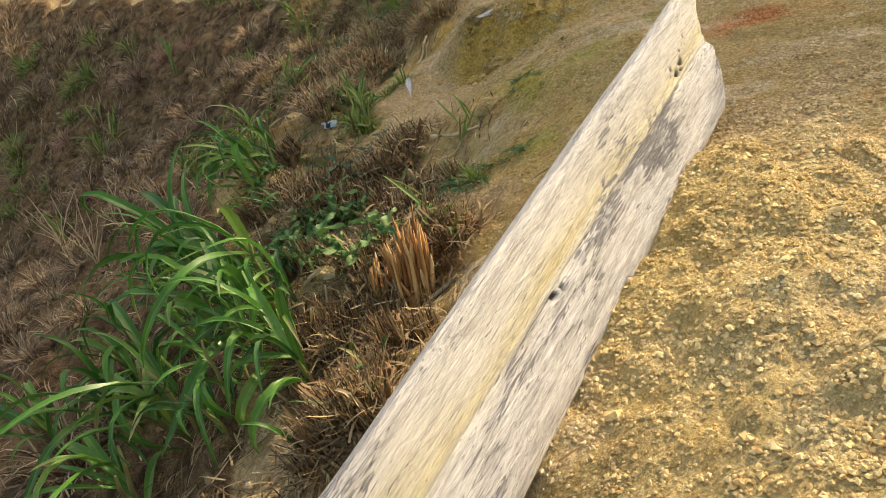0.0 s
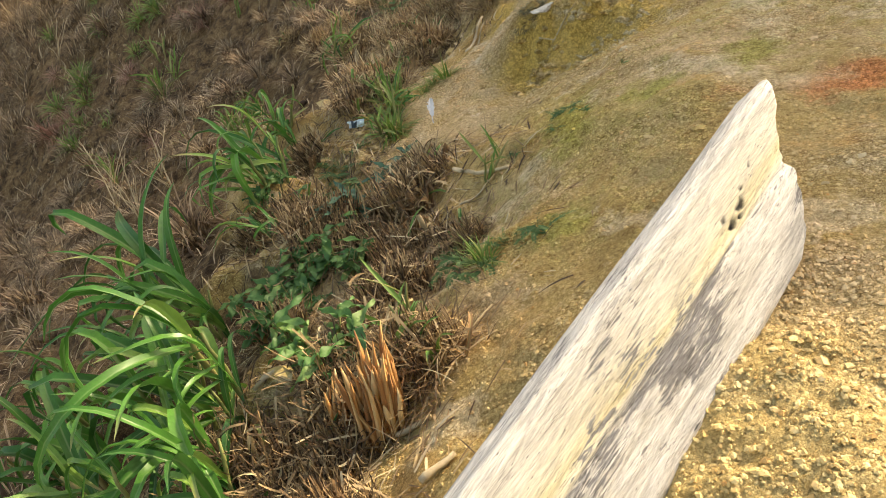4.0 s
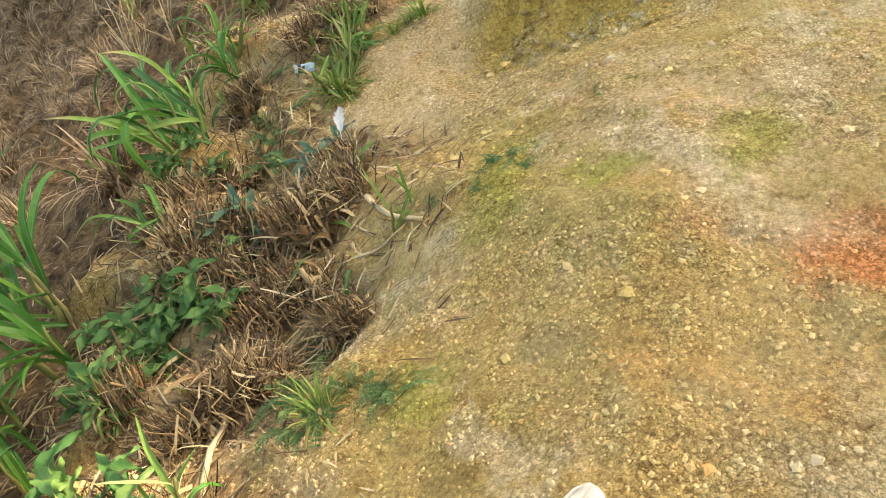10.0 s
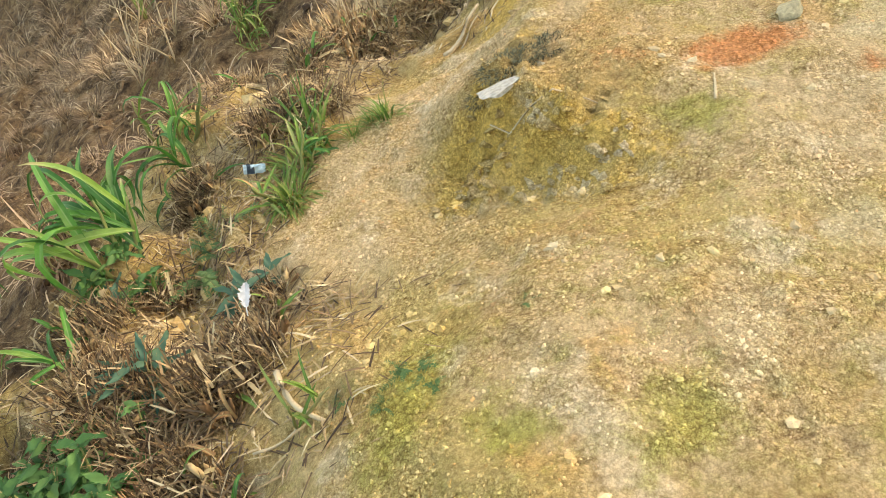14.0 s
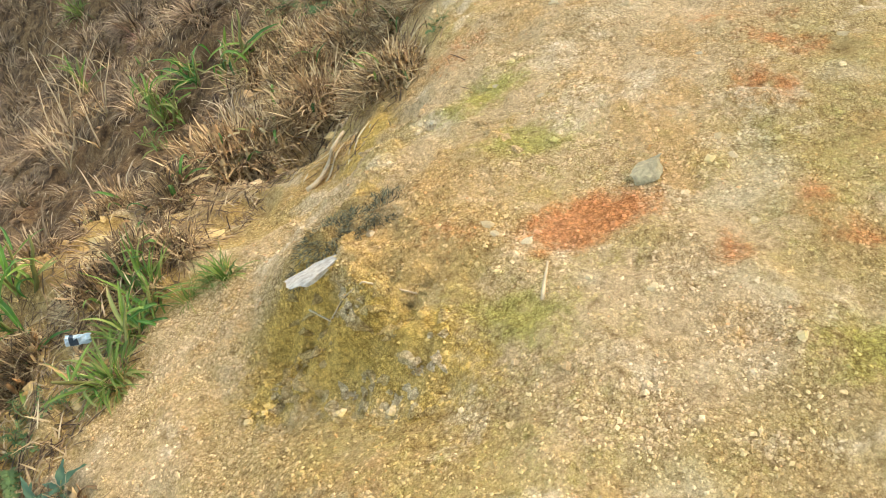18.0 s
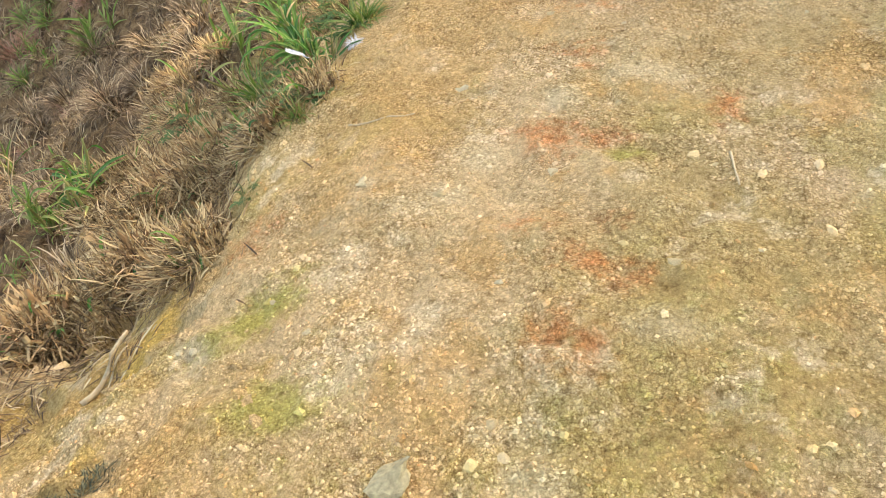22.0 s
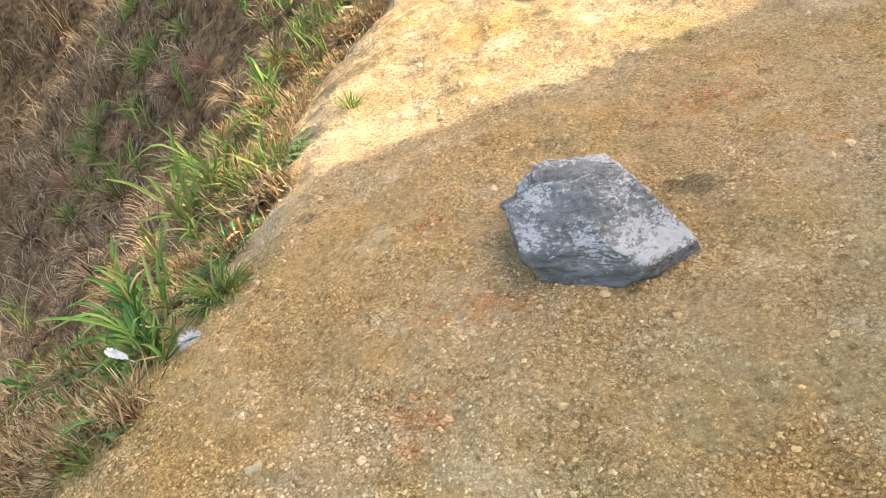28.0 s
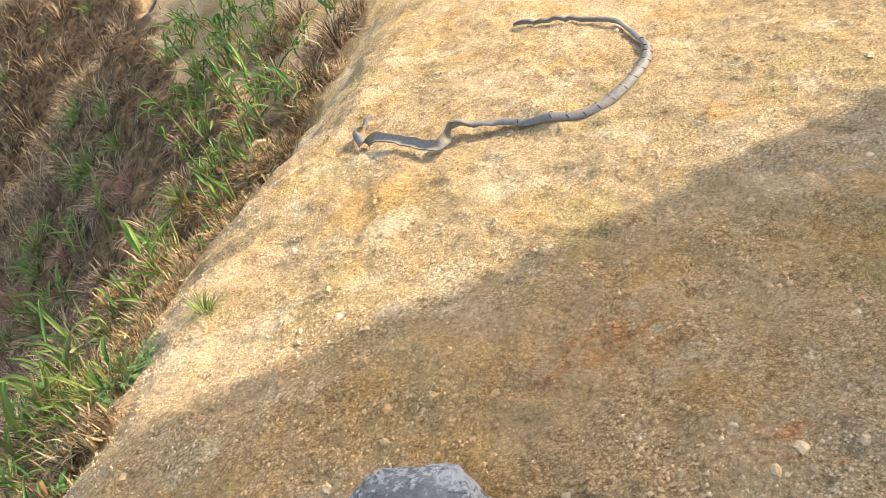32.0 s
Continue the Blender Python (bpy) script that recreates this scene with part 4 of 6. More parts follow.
for k, (x, y, size, turn) in enumerate(((1.02, 3.03, 0.022, 80), (0.90, 2.92, 0.018, 5), (1.30, 7.50, 0.03, 0), (1.00, 7.46, 0.025, 40), (0.37, 6.48, 0.03, 10), (0.60, 6.32, 0.024, 60), (1.55, 9.00, 0.02, 0), (1.90, 8.19, 0.02, 0), (0.61, 9.21, 0.02, 30))):
    lay_stone(x, y, size * 0.72, 1.25, turn, 0.45, k + 2)
lay_stone(0.11, 5.37, 0.058, 2.7, 55, 0.40, 0, "chalky white stone bared in the eroded edge of the road", CHALK_SHAPE)


for k, (x, y, size) in enumerate(((0.17, 6.27, 0.03), (0.12, 6.26, 0.02), (1.24, 6.10, 0.028), (1.29, 6.02, 0.022), (0.79, 4.53, 0.022), (1.21, 4.40, 0.02), (1.12, 4.72, 0.03), (0.19, 5.58, 0.03), (1.38, 5.70, 0.02), (0.50, 6.99, 0.018), (0.49, 7.01, 0.025), (0.67, 7.58, 0.026), (1.13, 10.06, 0.03), (1.22, 9.98, 0.02), (0.47, 4.61, 0.024), (0.61, 5.58, 0.034))):
    lay_stone(x, y, size, 1.2, 50 * k, 0.40, k, "pale tan stone with broken edges lying on gravel")


def lay_clods():
    """Lumps of hard earth along the eroded edge and on the sand by the log."""
    shapes = [stone_mesh("clod", 80 + k, EARTH, 0.7, 1.0, 3) for k in range(4)]
    rnd = random.Random(21)
    for count, xs, ys, sizes in ((60, (-0.08, 0.6), (4.85, 6.4), (0.012, 0.05)), (110, (0.0, 0.62), (4.94, 5.40), (0.014, 0.046)), (14, (0.2, 1.9), (3.0, 8.0), (0.015, 0.035))):
        for k in range(count):
            x, y, size = rnd.uniform(*xs), rnd.uniform(*ys), rnd.uniform(*sizes)
            ob = new("clod", shapes[k % 4])
            ob.matrix_basis = Matrix.LocRotScale(at(x, y, -0.1 * size), Euler((rnd.uniform(-0.4, 0.4), rnd.uniform(-0.4, 0.4), rnd.uniform(0, 6))), Vector((size * 1.3, size, size * 0.8)))
            tagged(ob, "crumbling lump of ochre earth on the gravel", "clod", "earth clods")


lay_clods()


def build_gravel():
    rng = np.random.RandomState(7)

    def scatter(name, count, low, high, corners, tris, label, bank=False, sunned=False):
        x = rng.uniform(-0.95, 2.7, count * 2)
        y = 0.7 + 12.3 * rng.uniform(0, 1, count * 2) ** 1.15
        if bank:
            x = 0.1 - 9.0 * rng.uniform(0, 1, count * 2) ** 1.4
            y = rng.uniform(1.5, 16, count * 2)
        keep = (shape(x, y) > 0.05 + 0.1 * lattice(x, y, 0.4, 61) - 0.32 * np.exp(-((x + 0.6) / 0.7) ** 2 - ((y - 5.4) / 1.1) ** 2)) & ((y > 2.5) | (rng.uniform(0, 1, count * 2) < (0.9 if count > 50000 else 0.35))) & (lattice(x, y, 0.35, 62) + lattice(x, y, 0.12, 63) * 0.6 > rng.uniform(-0.95, 0.8, count * 2))
        if bank:
            keep = (shape(x, y) < 0.12) & (lattice(x, y, 0.5, 64) > rng.uniform(-0.7, 0.8, count * 2)) & ~((x > -0.85) & (y > 4.5) & (y < 6.8))
        if sunned:
            x, y = rng.uniform(0.1, 2.2, count * 2), rng.uniform(0.7, 2.75, count * 2)
            keep = lattice(x, y, 0.3, 65) > rng.uniform(-0.9, 0.9, count * 2)
        x, y = x[keep][:count], y[keep][:count]
        n = len(x)
        size = low * (high / low) ** (rng.uniform(0, 1, n) ** 2.2)
        pts = corners[None] * (1 + rng.uniform(-0.25, 0.25, (n, len(corners), 3))) + rng.uniform(-0.24, 0.24, (n, len(corners), 3))
        pts *= (size[:, None] * np.stack([rng.uniform(0.8, 1.5, n), rng.uniform(0.7, 1.2, n), rng.uniform(0.5, 0.9, n)], 1))[:, None, :]
        a = rng.uniform(0, 6.28, n)
        ca, sa = np.cos(a)[:, None], np.sin(a)[:, None]
        px = pts[..., 0] * ca - pts[..., 1] * sa
        py = pts[..., 0] * sa + pts[..., 1] * ca
        out = np.stack([px + x[:, None], py + y[:, None], pts[..., 2] + (height(x, y) + size * 0.12)[:, None]], -1)
        faces = (np.arange(n)[:, None, None] * len(corners) + tris[None]).reshape(-1, 3)
        me = big_mesh(name, out.reshape(-1, 3), faces, GRAVEL, False)
        for key, values in masks_at(x, y).items():
            me.attributes.new(key, "FLOAT", "POINT").data.foreach_set("value", np.repeat(values, len(corners)).astype(np.float32))
        tagged(new(name, me), label, "gravel", kind="stuff")

    octa = np.array([(1, 0, 0), (-1, 0, 0), (0, 1, 0), (0, -1, 0), (0, 0, 1), (0, 0, -1)], float)
    octa_f = np.array([(0, 2, 4), (2, 1, 4), (1, 3, 4), (3, 0, 4), (2, 0, 5), (1, 2, 5), (3, 1, 5), (0, 3, 5)])
    # a rounder stone: the six ends and eight corners of a cube
    knob = np.concatenate([octa * 1.05, np.array(list(itertools.product((-1, 1), repeat=3)), float) * 0.62])
    knob_f = []
    for f in octa_f:
        signs = octa[f].sum(0)
        k = 6 + int(4 * (signs[0] > 0) + 2 * (signs[1] > 0) + (signs[2] > 0))
        knob_f += [(f[0], f[1], k), (f[1], f[2], k), (f[2], f[0], k)]
    knob_f = np.array(knob_f)
    scatter("pebbles", 1000, 0.008, 0.017, knob, knob_f, "angular tan pebbles lying loose on the dirt road")
    scatter("sand_lumps", 24000, 0.0030, 0.0085, knob, knob_f, "crumbling lumps of yellow earth beside the log", False, True)
    scatter("bank_clods", 7000, 0.008, 0.045, knob, knob_f, "crumbled lumps of brown earth lying on the hillside", True)
    scatter("fine_gravel", 120000, 0.0024, 0.0055, octa, octa_f, "fine ochre gravel scattered over the dirt road")
    scatter("coarse_gravel", 62000, 0.0040, 0.0082, octa, octa_f, "coarse tan gravel scattered over the dirt road")


build_gravel()


# ---- torn tyre strip ----
def build_tyre():
    knots = ((-0.33, 11.35, 0.03, 50), (-0.31, 11.18, 0.045, 60), (-0.24, 11.03, 0.05, 75), (-0.05, 10.98, 0.035, -155), (0.18, 10.91, 0.03, -160), (0.34, 10.86, 0.03, -150), (0.37, 10.99, 0.075, -60), (0.58, 11.06, 0.05, -20), (0.85, 11.04, 0.03, 12),
             (1.06, 11.16, 0.03, 22), (1.17, 11.45, 0.03, 25), (1.16, 11.73, 0.03, 32), (0.97, 12.07, 0.035, 50), (0.70, 12.24, 0.035, 65), (0.42, 12.32, 0.035, 70), (0.20, 12.35, 0.03, 72))
    strip = thing("tyre_strip", Matrix.Translation((0.4, 11.4, 0.62)), "torn grey rubber tyre tread curled on sunlit gravel", "tyre")
    origin = Vector((0.4, 11.4, 0.62))
    path = []
    for i in range(len(knots) - 1):
        p0, p1, p2, p3 = (Vector(knots[min(max(i + d, 0), len(knots) - 1)]) for d in (-1, 0, 1, 2))
        for k in range(10):
            t = k / 10
            path.append(0.5 * ((2 * p1) + (p2 - p0) * t + (2 * p0 - 5 * p1 + 4 * p2 - p3) * t * t + (3 * p1 - p0 - 3 * p2 + p3) * t ** 3))
    path.append(Vector(knots[-1]))
    frames = []
    for i, q in enumerate(path):
        here = at(q[0], q[1], q[2])
        a, b = path[max(i - 1, 0)], path[min(i + 1, len(path) - 1)]
        way = Vector((b[0] - a[0], b[1] - a[1], 0)).normalized()
        side = Vector((-way.y, way.x, 0))
        tip = radians(q[3])
        across = side * math.cos(tip) + Vector((0, 0, 1)) * math.sin(tip)
        frames.append((here - origin, way, across, way.cross(across).normalized()))
    section = [(u, -0.015 * (abs(u) / 0.028) ** 2) for u in np.linspace(-0.028, 0.028, 9)]
    outer, inner, faces, n = [], [], [], len(section)
    for i, (c, way, across, up) in enumerate(frames):
        end = min(1, i / 4 + 0.4, (len(frames) - 1 - i) / 4 + 0.3) * (1 - 0.5 * float(ramp(i, 95, 125)))
        for u, h in section:
            p = c + across * u * end + up * h
            p += up * 0.003 * noise.noise((i * 0.6, u * 60, 1))
            outer.append(p)
            inner.append(p - up * 0.009)
    for i in range(len(frames) - 1):
        for k in range(n - 1):
            faces.append((i * n + k, i * n + k + 1, (i + 1) * n + k + 1, (i + 1) * n + k))
    m = len(outer)
    rim = []
    for i in range(len(frames) - 1):
        rim += [(i * n, (i + 1) * n, m + (i + 1) * n, m + i * n), (i * n + n - 1, m + i * n + n - 1, m + (i + 1) * n + n - 1, (i + 1) * n + n - 1)]
    for k in range(n - 1):
        rim += [(k + 1, k, m + k, m + k + 1), ((len(frames) - 1) * n + k, (len(frames) - 1) * n + k + 1, m + (len(frames) - 1) * n + k + 1, m + (len(frames) - 1) * n + k)]
    part("tread", mesh_of("tread", outer + inner, faces + rim, RUBBER), strip)
    part("lining", mesh_of("lining", [p - f * 0.0 for p, f in zip(inner, inner)], [tuple(reversed(f)) for f in faces], RUBBER_IN), strip, label="frayed brown cord lining")
    for i in range(74, len(frames) - 36, 3):
        c, way, across, up = frames[i]
        for sign in (-1, 1):
            verts = []
            for u in (0.007, 0.015, 0.024):
                h = -0.015 * (u / 0.028) ** 2
                for d in (-0.0025, 0.0025):
                    verts.append(c + across * u * sign + way * (d + u * 0.55) + up * (h + 0.0012))
            for v in list(verts):
                verts.append(v - up * 0.004)
            fs = [(0, 1, 3, 2), (2, 3, 5, 4), (0, 6, 7, 1), (4, 5, 11, 10), (0, 2, 8, 6), (2, 4, 10, 8), (1, 7, 9, 3), (3, 9, 11, 5)]
            part("tread_groove", mesh_of("tread_groove", verts, fs, DARK_RUBBER, False), strip)


build_tyre()


# ---- plants ----
def blades_of(kind, material, lengths, width, count, seed, droops=(1.2, 3.0), cut=False, knees=(0.35, 0.7)):
    rnd = random.Random(seed)
    return [blade_mesh(kind, rnd.uniform(*lengths), width * rnd.uniform(0.75, 1.2), rnd.uniform(*droops), 0.5, material, seed + k, 10, rnd.uniform(-0.7, 0.7), cut, knees) for k in range(count)]


DARK_BLADES = blades_of("leaf", LEAF, (0.40, 0.80), 0.043, 18, 100, (0.7, 2.5), False, (0.35, 0.75))
MID_BLADES = blades_of("leaf", LEAF, (0.20, 0.40), 0.030, 5, 150, (0.4, 2.0)) + blades_of("leaf", LIGHT_LEAF, (0.16, 0.32), 0.024, 5, 160, (0.1, 1.2)) + blades_of("leaf", STALK, (0.14, 0.30), 0.012, 3, 170, (0.2, 2.0))
PALE_BLADES = blades_of("leaf", LIGHT_LEAF, (0.22, 0.46), 0.020, 8, 200) + blades_of("leaf", LIGHT_LEAF, (0.14, 0.26), 0.022, 3, 215, (0.1, 0.8), True)
STIFF_BLADES = blades_of("leaf", LIGHT_LEAF, (0.22, 0.42), 0.026, 6, 300, (0.1, 0.8))
CANES = [tube_mesh("cane", [(0, 0, -0.05), (0.01, 0.0, 0.09), (0.0, 0.02, 0.18), (0.01, 0.04, 0.27), (0.0, 0.06, 0.34)], (0.012, 0.0115, 0.010, 0.008, 0.005), GREEN_STALK, 7, 0.15, k) for k in range(2)]


def cut_stalk(seed, thick):
    """A dry cane cut off ragged, its top split into fibres of uneven length."""
    rnd = random.Random(seed)
    tall = rnd.uniform(0.07, 0.15)
    r = rnd.uniform(0.0065, 0.012) if thick else rnd.uniform(0.0028, 0.0055)
    sides = 9 if thick else 5
    bow = rnd.uniform(-0.02, 0.02)
    me = tube_mesh("cut_stalk", [(0, 0, -0.03), (bow * 0.5, 0.0, tall * 0.3), (bow, 0.004, tall * 0.7), (bow * 1.4, 0.010, tall)], (r * 1.25, r, r * 1.05, r * 0.95), STALK, sides, 0.45, seed)
    n = len(me.vertices)
    for k in range(sides):
        me.vertices[n - sides + k].co.z += rnd.uniform(-0.03, 0.012) * (1 if thick else 0.6)
    return me


CUT_STALKS = [cut_stalk(400 + k, False) for k in range(4)] + [cut_stalk(410 + k, True) for k in range(5)]
CUT_STALKS += blades_of("cut_stalk", STALK, (0.12, 0.24), 0.014, 3, 420, (1.2, 3.0), True)


def tilt_to(az, tilt, spin=0.0):
    """Turns z over by tilt towards the compass way az, in radians."""
    return Matrix.Rotation(az - math.pi / 2, 4, "Z") @ Matrix.Rotation(-tilt, 4, "X") @ Matrix.Rotation(spin, 4, "Z")


def cane_grass(x, y, size, leaves, seed, blades, lean=(0, 0), label="clump of tall green cane grass with arching leaves growing on the bank", spread=0.09, name="cane_grass"):
    rnd = random.Random(seed)
    plant = thing(name, Matrix.Translation(at(x, y)), label, "grass", "cane grass on the bank")
    canes = []
    for _ in range(max(2, leaves // 5)):
        az, r = rnd.uniform(0, 6.28), spread * size * rnd.uniform(0, 1)
        foot = Vector((math.cos(az) * r, math.sin(az) * r, -0.02))
        foot.z += float(height(x + foot.x, y + foot.y) - height(x, y))
        turn = tilt_to(math.atan2(math.sin(az) + lean[1] * 1.2, math.cos(az) + lean[0] * 1.2), rnd.uniform(0.05, 0.55), rnd.uniform(0, 6))
        m = Matrix.Translation(foot) @ turn @ Matrix.Scale(size * rnd.uniform(0.7, 1.2), 4)
        part("cane", rnd.choice(CANES), plant, m)
        canes.append(m)
    for k in range(leaves):
        m = canes[k % len(canes)]
        up = m @ Vector((0.005, 0.02, rnd.uniform(0.02, 0.30)))
        az = rnd.uniform(0, 6.28)
        way = Vector((math.cos(az) + lean[0], math.sin(az) + lean[1]))
        az = math.atan2(way.y, way.x)
        turn = tilt_to(az, rnd.uniform(0.15, 1.2), rnd.uniform(-0.8, 0.8))
        part("leaf", rnd.choice(blades), plant, Matrix.Translation(up) @ turn @ Matrix.Scale(size * rnd.uniform(0.65, 1.15), 4))
    return plant


def tangle(name, seed, count, radius, tall, material, droop=(0.8, 2.6), width=0.006, tilt=(0.0, 1.1)):
    """A tuft of many thin blades as one mesh."""
    rng = np.random.RandomState(seed)
    a, r = rng.uniform(0, 6.28, count), radius * np.sqrt(rng.uniform(0, 1, count))
    roots = np.stack([np.cos(a) * r, np.sin(a) * r, np.full(count, -0.015)], 1)
    return ribbons(name, roots, a + rng.normal(0, 0.6, count), rng.uniform(*tilt, count), tall * rng.uniform(0.5, 1.2, count), width * rng.uniform(0.6, 1.4, count), rng.uniform(*droop, count), material)


HAY_SHAPES = [tangle("drooping_tuft", 500 + k, 150, 0.10, 0.22 + 0.03 * k, HAY, (1.0, 3.0), 0.008) for k in range(5)]
CROWN_SHAPES = [tangle("crown", 560 + k, 70, 0.07, 0.13, STRAW, (0.2, 1.2), 0.008, (0.0, 0.8)) for k in range(3)]
TUFT_SHAPES = [tangle("grass_tuft", 520 + k, 60, 0.05, 0.15 + 0.03 * k, GRASS, (0.5, 2.0), 0.009) for k in range(4)]
DEAD_SHAPES = [tangle("leaf_litter", 540 + k, 170, 0.18, 0.13, STUBBLE, (-0.8, 1.0), 0.0045, (0.9, 1.75)) for k in range(5)]
PINK_SHAPES = [tangle("pink_tuft", 590 + k, 110, 0.07, 0.30, PINK, (0.6, 2.2), 0.005, (0.1, 1.3)) for k in range(2)]


def tussock(seed, material, count=300):
    """Torn stems and leaves round one root: upright within, a skirt of dead leaves hanging down outside."""
    rng = np.random.RandomState(seed)
    a, r = rng.uniform(0, 6.28, count), 0.075 * np.sqrt(rng.uniform(0, 1, count))
    skirt = rng.uniform(0, 1, count) < 0.42
    roots = np.stack([np.cos(a) * r, np.sin(a) * r, np.where(skirt, rng.uniform(0.0, 0.11, count), rng.uniform(-0.02, 0.03, count))], 1)
    roots[:, :2] *= np.where(skirt, 1.35, 1.0)[:, None]
    tilt = np.where(skirt, rng.uniform(0.6, 2.2, count), np.abs(rng.normal(0, 0.32, count)))
    long = np.where(skirt, rng.uniform(0.04, 0.14, count), rng.uniform(0.05, 0.15, count))
    droop = np.where(skirt, rng.uniform(-1.4, 2.0, count), rng.uniform(-0.4, 0.4, count))
    wide = rng.uniform(0.0016, 0.0048, count) * np.where(rng.uniform(0, 1, count) < 0.2, 2.2, 1.0)
    return ribbons("tussock", roots, rng.uniform(0, 6.28, count), tilt, long, wide, droop, material, 5, True)


TUSSOCKS = [tussock(600 + k, STUBBLE) for k in range(6)]
PALE_TUSSOCKS = [tussock(620 + k, YELLOW_STRAW) for k in range(6)]
PALE_LITTER = [tangle("leaf_litter", 545 + k, 260, 0.20, 0.16, YELLOW_STRAW, (-1.4, 1.8), 0.0075, (0.7, 1.75)) for k in range(3)]


def tuft(x, y, size, seed, shapes, name, label, category, group, up=0.6, dz=0.0):
    rnd = random.Random(seed)
    ob = new(name, shapes[seed % len(shapes)])
    n = Vector((0, 0, 1)).lerp(slope(x, y), up).normalized()
    ob.matrix_basis = Matrix.Translation(at(x, y, dz)) @ Vector((0, 0, 1)).rotation_difference(n).to_matrix().to_4x4() @ Matrix.Rotation(rnd.uniform(0, 6.28), 4, "Z") @ Matrix.Scale(size, 4)
    return tagged(ob, label, category, group)


def hay_clump(x, y, size, seed):
    rnd = random.Random(seed)
    n = Vector((0, 0, 1)).lerp(slope(x, y), 0.4).normalized()
    m = Matrix.Translation(at(x, y)) @ Vector((0, 0, 1)).rotation_difference(n).to_matrix().to_4x4() @ Matrix.Rotation(rnd.uniform(0, 6.28), 4, "Z") @ Matrix.Scale(size, 4)
    clump = thing("dry_grass_clump", m, "drooping clump of dry reddish brown grass on the hillside", "dry grass", "dry grass clumps on the hillside")
    part("drooping_tuft", HAY_SHAPES[seed % 5], clump)
    part("crown", CROWN_SHAPES[seed % 3], clump)


def stubble(x, y, size, stalks, seed, label="clump of cut brown grass stalks with dead leaves"):
    rnd = random.Random(seed)
    plant = thing("stubble_clump", Matrix.Translation(at(x, y)), label, "dry grass", "cut stubble along the road edge")
    lie = Vector((0, 0, 1)).rotation_difference(Vector((0, 0, 1)).lerp(slope(x, y), 0.6).normalized()).to_matrix().to_4x4()
    part("leaf_litter", PALE_LITTER[seed % 3] if y > 6.6 else DEAD_SHAPES[seed % 5], plant, lie @ Matrix.Rotation(rnd.uniform(0, 6), 4, "Z") @ Matrix.Scale(size * 1.1, 4), kind="stuff")
    for _ in range(rnd.randint(2, 6)):
        az = rnd.uniform(0, 6.28)
        spot = Vector((math.cos(az), math.sin(az), 0)) * 0.1 * size * rnd.random()
        spot.z = float(height(x + spot.x, y + spot.y) - height(x, y))
        part("green_sprout", rnd.choice(MID_BLADES), plant, Matrix.Translation(spot) @ tilt_to(az, rnd.uniform(0, 0.9)) @ Matrix.Scale(rnd.uniform(0.4, 0.8), 4))
    for k in range(2 if size < 0.9 else 3):
        az, r = rnd.uniform(0, 6.28), (0.02 + 0.05 * k) * size
        spot = Vector((math.cos(az) * r, math.sin(az) * r, 0))
        spot.z = float(height(x + spot.x, y + spot.y) - height(x, y))
        part("tussock", (PALE_TUSSOCKS if y > 6.6 else TUSSOCKS)[(seed + k * 2) % 6], plant, Matrix.Translation(spot) @ lie @ Matrix.Rotation(rnd.uniform(0, 6), 4, "Z") @ Matrix.Diagonal((size * 1.1, size * 1.1, size * rnd.uniform(0.75, 1.15) * (0.6 if y > 5.6 else 1.0), 1)), kind="stuff")
    for _ in range(int(stalks * (0.5 if y > 5.6 else 0.75))):
        az, r = rnd.uniform(0, 6.28), 0.11 * size * math.sqrt(rnd.uniform(0, 1))
        foot = Vector((math.cos(az) * r, math.sin(az) * r, 0))
        foot.z = float(height(x + foot.x, y + foot.y) - height(x, y)) - 0.01
        part("cut_stalk", rnd.choice(CUT_STALKS), plant, Matrix.Translation(foot) @ tilt_to(az + rnd.uniform(-1.2, 1.2), rnd.uniform(0.0, 0.5) if rnd.random() < 0.7 else rnd.uniform(0.5, 1.5), rnd.uniform(0, 6)) @ Matrix.Scale(size * rnd.uniform(0.6, 1.3), 4))
    return plant


def weed_leaf(name, long, wide, material, seed):
    """A broad leaf along y with a raised rim and a folded middle."""
    verts, faces, n = [], [], 10
    for i in range(n + 1):
        s = i / n
        w = wide * 1.3 * math.sqrt(s + 0.01) * (1.01 - s) * (1.1 if i % 2 else 0.88)
        for u in (-1, -0.5, 0, 0.5, 1):
            verts.append((u * w, s * long, 0.28 * w * abs(u) - 0.25 * long * s * s + 0.006 * math.sin(s * 9 + u * 2 + seed)))
    for i in range(n):
        for k in range(4):
            a = i * 5 + k
            faces.append((a, a + 1, a + 6, a + 5))
    return mesh_of(name, verts, faces, material)


BROAD = [weed_leaf("leaf", 0.060 + 0.016 * k, 0.020 + 0.004 * k, WEED, k) for k in range(3)]


